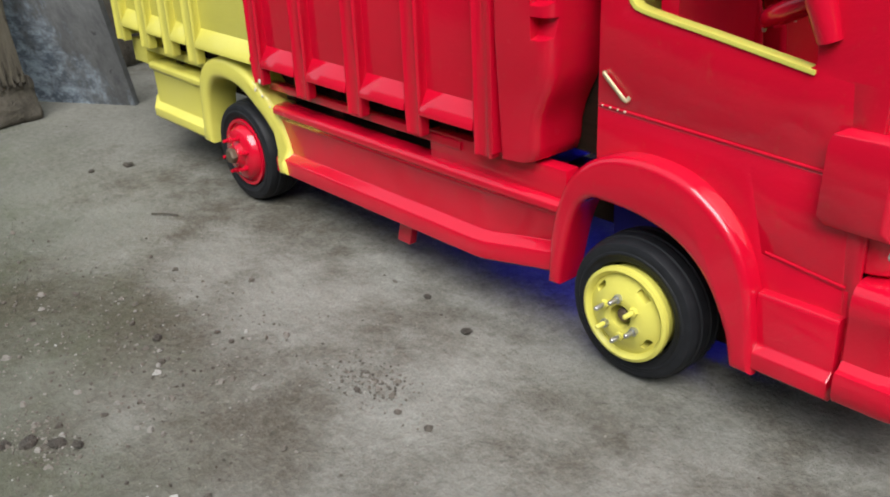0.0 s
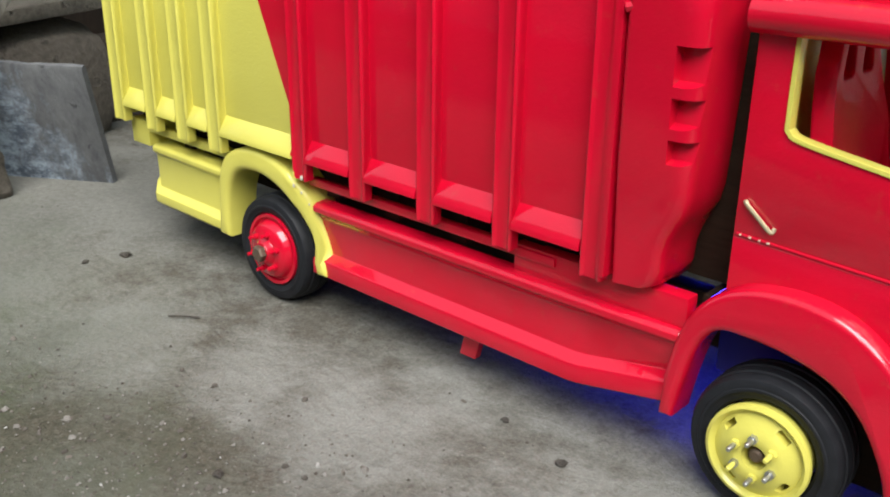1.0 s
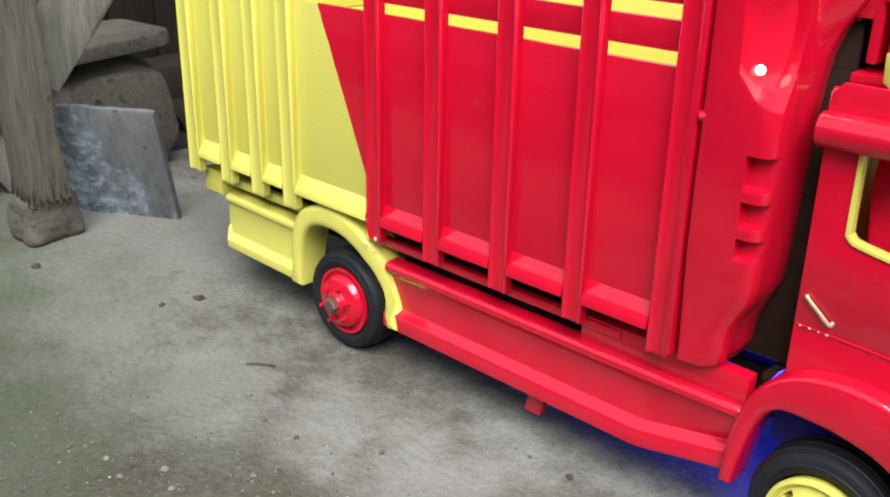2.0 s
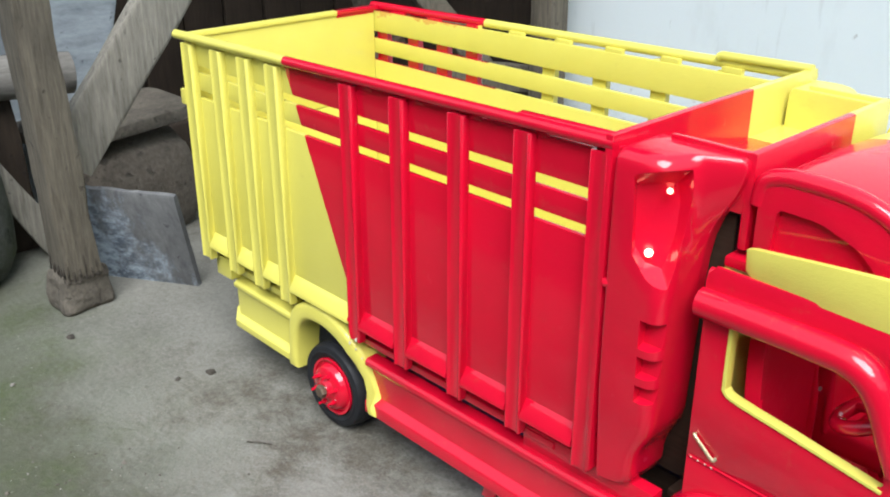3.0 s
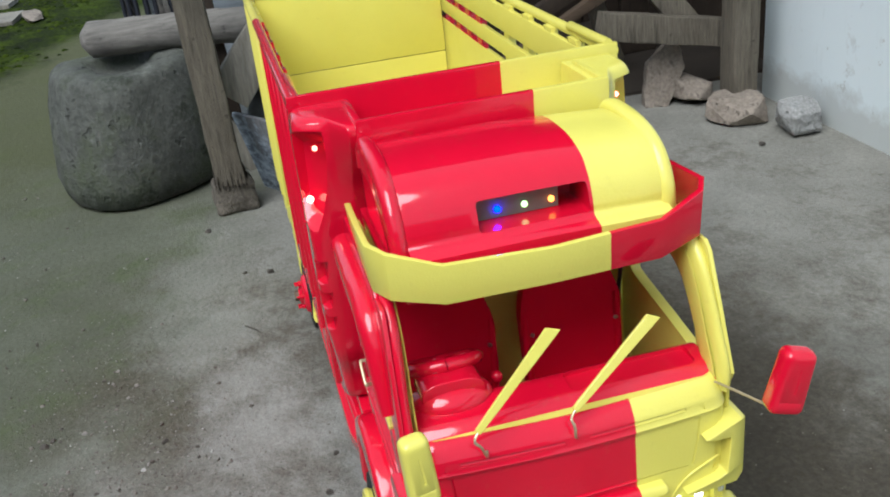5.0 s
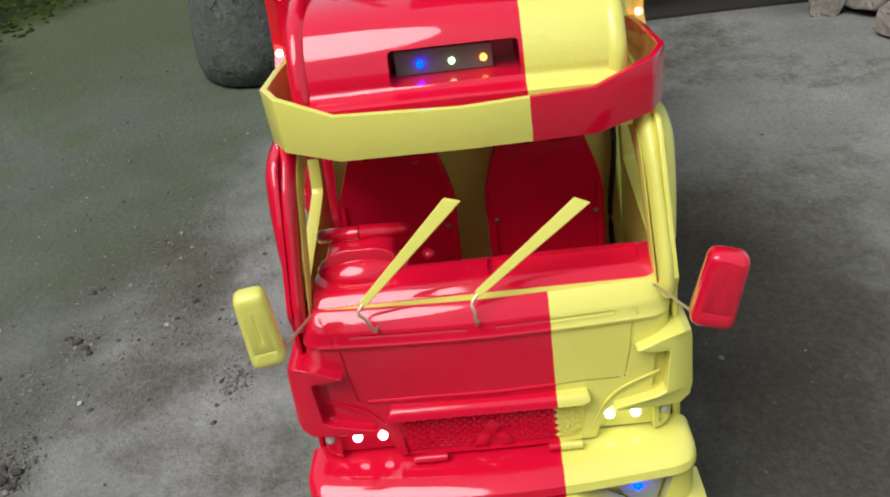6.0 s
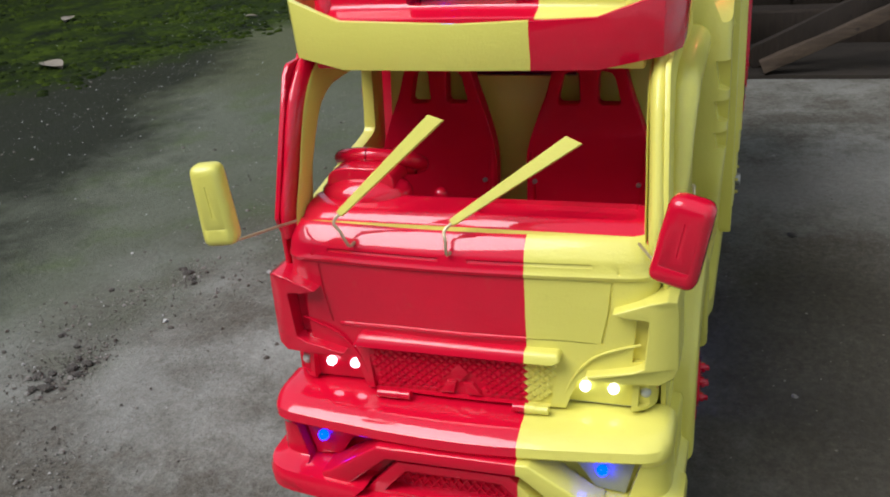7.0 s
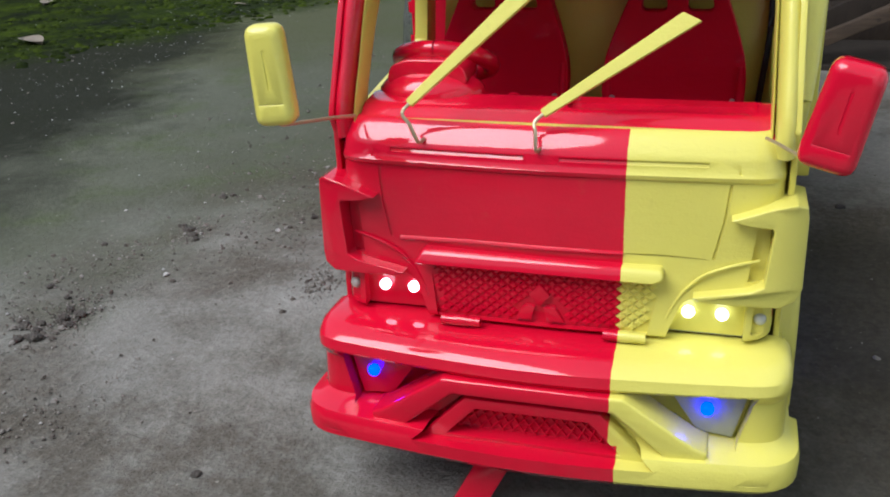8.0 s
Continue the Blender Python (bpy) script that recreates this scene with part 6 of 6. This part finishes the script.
# cab inside
def dashboard():
    prof = rounded([(0.838, 0.190), (0.838, 0.310, 0.003), (0.832, 0.312, 0.004), (0.822, 0.321, 0.006), (0.792, 0.325, 0.008), (0.776, 0.318, 0.008), (0.772, 0.262, 0.01), (0.785, 0.190, 0)], 0.004, 4)
    d = part("dashboard", prism(prof, "y", -0.150, 0.160, 0.003), M_RED, truck, "glossy red dashboard")
    carve(d, prism(rounded([(0.788, 0.010), (0.820, 0.010), (0.820, 0.146), (0.788, 0.146)], 0.008, 4), "z", 0.3185, 0.34, 0))
    pod = bmesh.new()
    bmesh.ops.create_uvsphere(pod, u_segments=24, v_segments=14, radius=1)
    for v in pod.verts:
        v.co = Vector((0.782 + v.co.x * 0.030, -0.105 + v.co.y * 0.044, 0.322 + v.co.z * 0.020))
    gauge = part("gauge_pod", pod, M_RED, d, "rounded instrument pod")
    hood = prism(rounded([(-0.139, 0.330), (-0.071, 0.330), (-0.074, 0.3445), (-0.088, 0.3500), (-0.122, 0.3500), (-0.136, 0.3445)], 0.006, 4), "x", 0.760, 0.797, 0.004, segments=3)
    part("gauge_hood", hood, M_RED, gauge, "raised hood over the gauges")
    part("column", tube([(0.775, -0.105, 0.325), (0.742, -0.105, 0.342)], 0.009, 10), M_RED, d)
    rows = []
    q = Euler((0, radians(-28), 0)).to_matrix()
    for i in range(33):
        a = 2 * math.pi * i / 32
        rows.append(Vector((0.742, -0.105, 0.338)) + q @ Vector((math.cos(a) * 0.034, math.sin(a) * 0.039, 0)))
    wheel = part("steering_wheel", tube(rows, 0.0075, 10, ends=False), M_RED, d, "red steering wheel")
    for a in (0.5, 2.6, 4.7):
        part("spoke", tube([Vector((0.742, -0.105, 0.338)), Vector((0.742, -0.105, 0.338)) + q @ Vector((math.cos(a) * 0.038, math.sin(a) * 0.042, 0))], 0.0045, 8), M_RED, wheel)
    lever = part("gear_lever", tube([(0.740, -0.045, 0.232), (0.745, -0.0465, 0.304)], 0.0024, 8), M_RED, d)
    lens_dot("knob", (0.7452, -0.0465, 0.3085), 0.0068, M_RED, lever, "")


dashboard()


def seat(yc):
    half = [(0.058, 0.200, 0.004), (0.062, 0.285, 0.02), (0.063, 0.318, 0.02), (0.053, 0.350, 0.02), (0.042, 0.378, 0.015), (0.036, 0.402, 0.012), (0.022, 0.416, 0.012)]
    back_out = rounded(half + [(-y, z, r) for y, z, r in half[::-1]], 0.004, 5)
    holes = [rounded([(s * 0.0085, 0.366), (s * 0.032, 0.366), (s * 0.025, 0.397), (s * 0.010, 0.400)], 0.006, 4) for s in (-1, 1)]
    bm = prism([(yc + y, z) for y, z in back_out], "x", 0.622, 0.640, 0.005, [[(yc + y, z) for y, z in h] for h in holes], 3)
    for v in bm.verts:
        a = abs(v.co.y - yc)
        v.co.x += 0.005 - (v.co.z - 0.2) * 0.06 + 0.010 * max(0.0, (a - 0.036) / 0.027) ** 2 * (1 if v.co.z < 0.36 else 0.3)
    s = part("seat", bm, M_SEAT, truck, "red bucket seat back with two head openings")
    part("cushion", box(0.632, 0.722, yc - 0.058, yc + 0.058, 0.188, 0.222, 0.008, 3), M_SEAT, s)
    for d in (-1, 1):
        part("bolster", tube(smooth_path([(0.650, yc + d * 0.055, 0.212), (0.649, yc + d * 0.0575, 0.270), (0.644, yc + d * 0.0570, 0.320)], 5), 0.0052, 10, 1.0, (0, 1, 0), taper=lambda t: 1 - 0.6 * t ** 3), M_SEAT, s)
        part("seat_bolt", lathe([(0.0, 0.0), (0.0026, 0.0), (0.0026, 0.002), (0.0, 0.0024)], "x", (0.6555, yc + d * 0.052, 0.292), 8), M_STEEL, s, "small bare screw head")


seat(-0.080)
seat(0.076)
part("cable", tube(smooth_path([(0.604, 0.152, 0.43), (0.612, 0.156, 0.35), (0.606, 0.150, 0.26), (0.61, 0.154, 0.19)], 6), 0.0028, 8), M_CABLE, truck, "dark cable in the cab corner")


# wipers and mirrors
def wiper(p, q, foot):
    p, q = Vector(p), Vector(q)
    d = (q - p).normalized()
    rows = []
    for t, w in ((0.0, 0.0030), (0.04, 0.0034), (0.5, 0.0048), (0.93, 0.0062), (1.0, 0.0064)):
        c = p.lerp(q, t)
        side = d.cross(Vector((1, 0, 0.35))).normalized()
        n = d.cross(side).normalized()
        cut = 0.006 * (1 if t == 1.0 else 0)
        rows.append([c - side * w - n * 0.0022 - d * cut * 1.2, c + side * w - n * 0.0022, c + side * w + n * 0.0022, c - side * w + n * 0.0022 - d * cut * 1.2])
    w = part("wiper", softened(loft(rows, close=True), 0.0006, 1, 40), M_YELLOW, truck, "yellow wooden wiper blade")
    f = Vector(foot)
    part("wiper_arm", tube(smooth_path([p + d * 0.004, p - d * 0.006 + Vector((0.003, 0, -0.002)), (p + f) / 2 + Vector((0.005, -0.002, 0)), f + Vector((0.002, 0, 0)), f + Vector((-0.006, 0.002, 0))], 5), 0.0014, 8), M_WIRE, w, "bent wire wiper arm")


wiper((0.859, -0.0995, 0.330), (0.838, -0.010, 0.413), (0.859, -0.093, 0.302))
wiper((0.854, -0.0010, 0.325), (0.821, 0.1000, 0.391), (0.861, -0.004, 0.300))


def mirror_set(name, centre, size, turn, mat, root, label):
    bm = bmesh.new()
    bmesh.ops.create_cube(bm, size=1)
    for v in bm.verts:
        k = 0.90 if v.co.z > 0 else 1.0
        v.co = Vector((v.co.x * size[0] * k, v.co.y * size[1] * k, v.co.z * size[2]))
    bmesh.ops.bevel(bm, geom=bm.edges[:], offset=min(size[0], size[1]) * 0.40, segments=5, profile=0.6, affect="EDGES", clamp_overlap=True)
    bmesh.ops.transform(bm, matrix=pose(*centre, *turn), verts=bm.verts[:])
    m = part("mirror", bm, mat, truck, label)
    place = pose(*centre, *turn)
    cuts = []
    slot = tube([(size[0] * 0.52, size[1] * 0.02, -size[2] * 0.12), (size[0] * 0.50, 0, size[2] * 0.26)], 0.0016, 6)
    band = tube([(size[0] * 0.52, -size[1] * 0.6, -size[2] * 0.27), (size[0] * 0.52, size[1] * 0.6, -size[2] * 0.27)], 0.0014, 6)
    for c in (slot, band):
        bmesh.ops.transform(c, matrix=place, verts=c.verts[:])
        cuts.append(c)
    carve(m, *cuts)
    low = place @ Vector((0, 0, -size[2] * 0.47))
    r = Vector(root)
    part("mirror_arm", tube(smooth_path([r, r.lerp(low, 0.30) + Vector((0.002, 0, 0)), r.lerp(low, 0.80) + Vector((0.001, 0, -0.002)), low + Vector((0, 0, -0.002)), low + Vector((0, 0, 0.006))], 5), 0.0013, 8), M_WIRE, m, "bent wire mirror arm")


mirror_set("mirror", (0.934, -0.170, 0.365), (0.022, 0.028, 0.068), (4, 0, 8), M_YELLOW, (0.846, -0.148, 0.316), "yellow wooden mirror on a wire arm")
mirror_set("mirror", (0.914, 0.191, 0.346), (0.026, 0.036, 0.068), (-13, 0, -8), M_RED, (0.846, 0.152, 0.312), "red wooden mirror on a wire arm")

# blue lamp strip under the cab
strip = part("led_strip", box(0.46, 0.60, -0.060, -0.050, 0.150, 0.156, 0.001), glow("lit blue strip", (0.02, 0.04, 1.0), 6), truck, "lit blue lamp strip under the cab")
blue = bpy.data.lights.new("blue_lamp", "POINT")
blue.energy, blue.color, blue.shadow_soft_size = 0.42, (0.02, 0.02, 1.0), 0.02
blue_lamp = new("blue_lamp", blue)
blue_lamp.location = (0.53, -0.055, 0.135)


# pale filler that shows through the paint where fender and bed meet, and pale specks along the door's crease
M_FILLER = noisy("pale filler", (0.55, 0.50, 0.38), (0.75, 0.72, 0.62), 90, 0.7)
for x, y, z, r in ((0.071, -0.1990, 0.1790, 0.0030), (0.0500, -0.1945, 0.1640, 0.0026), (0.0590, -0.1905, 0.1560, 0.0020), (0.0680, -0.1870, 0.1430, 0.0015)):
    blob = bmesh.new()
    bmesh.ops.create_uvsphere(blob, u_segments=10, v_segments=7, radius=1)
    for v in blob.verts:
        k = 1 + 0.5 * noise.noise(v.co * 2 + Vector((x * 400, 0, 0)))
        v.co = Vector((x + v.co.x * r * k * 0.7, y + v.co.y * 0.0012, z + v.co.z * r * k))
    part("filler_spot", blob, M_FILLER, truck, "pale filler spot showing through the paint")
for x, w in ((0.5950, 0.0012), (0.6030, 0.0020), (0.6115, 0.0014), (0.6185, 0.0024)):
    z = 0.2438 - (x - 0.592) * 0.049
    part("paint_chip", box(x, x + w, -0.1726, -0.1712, z - 0.0005, z + 0.0009, 0.0002, 1), M_FILLER, truck, "pale speck on the door's crease")
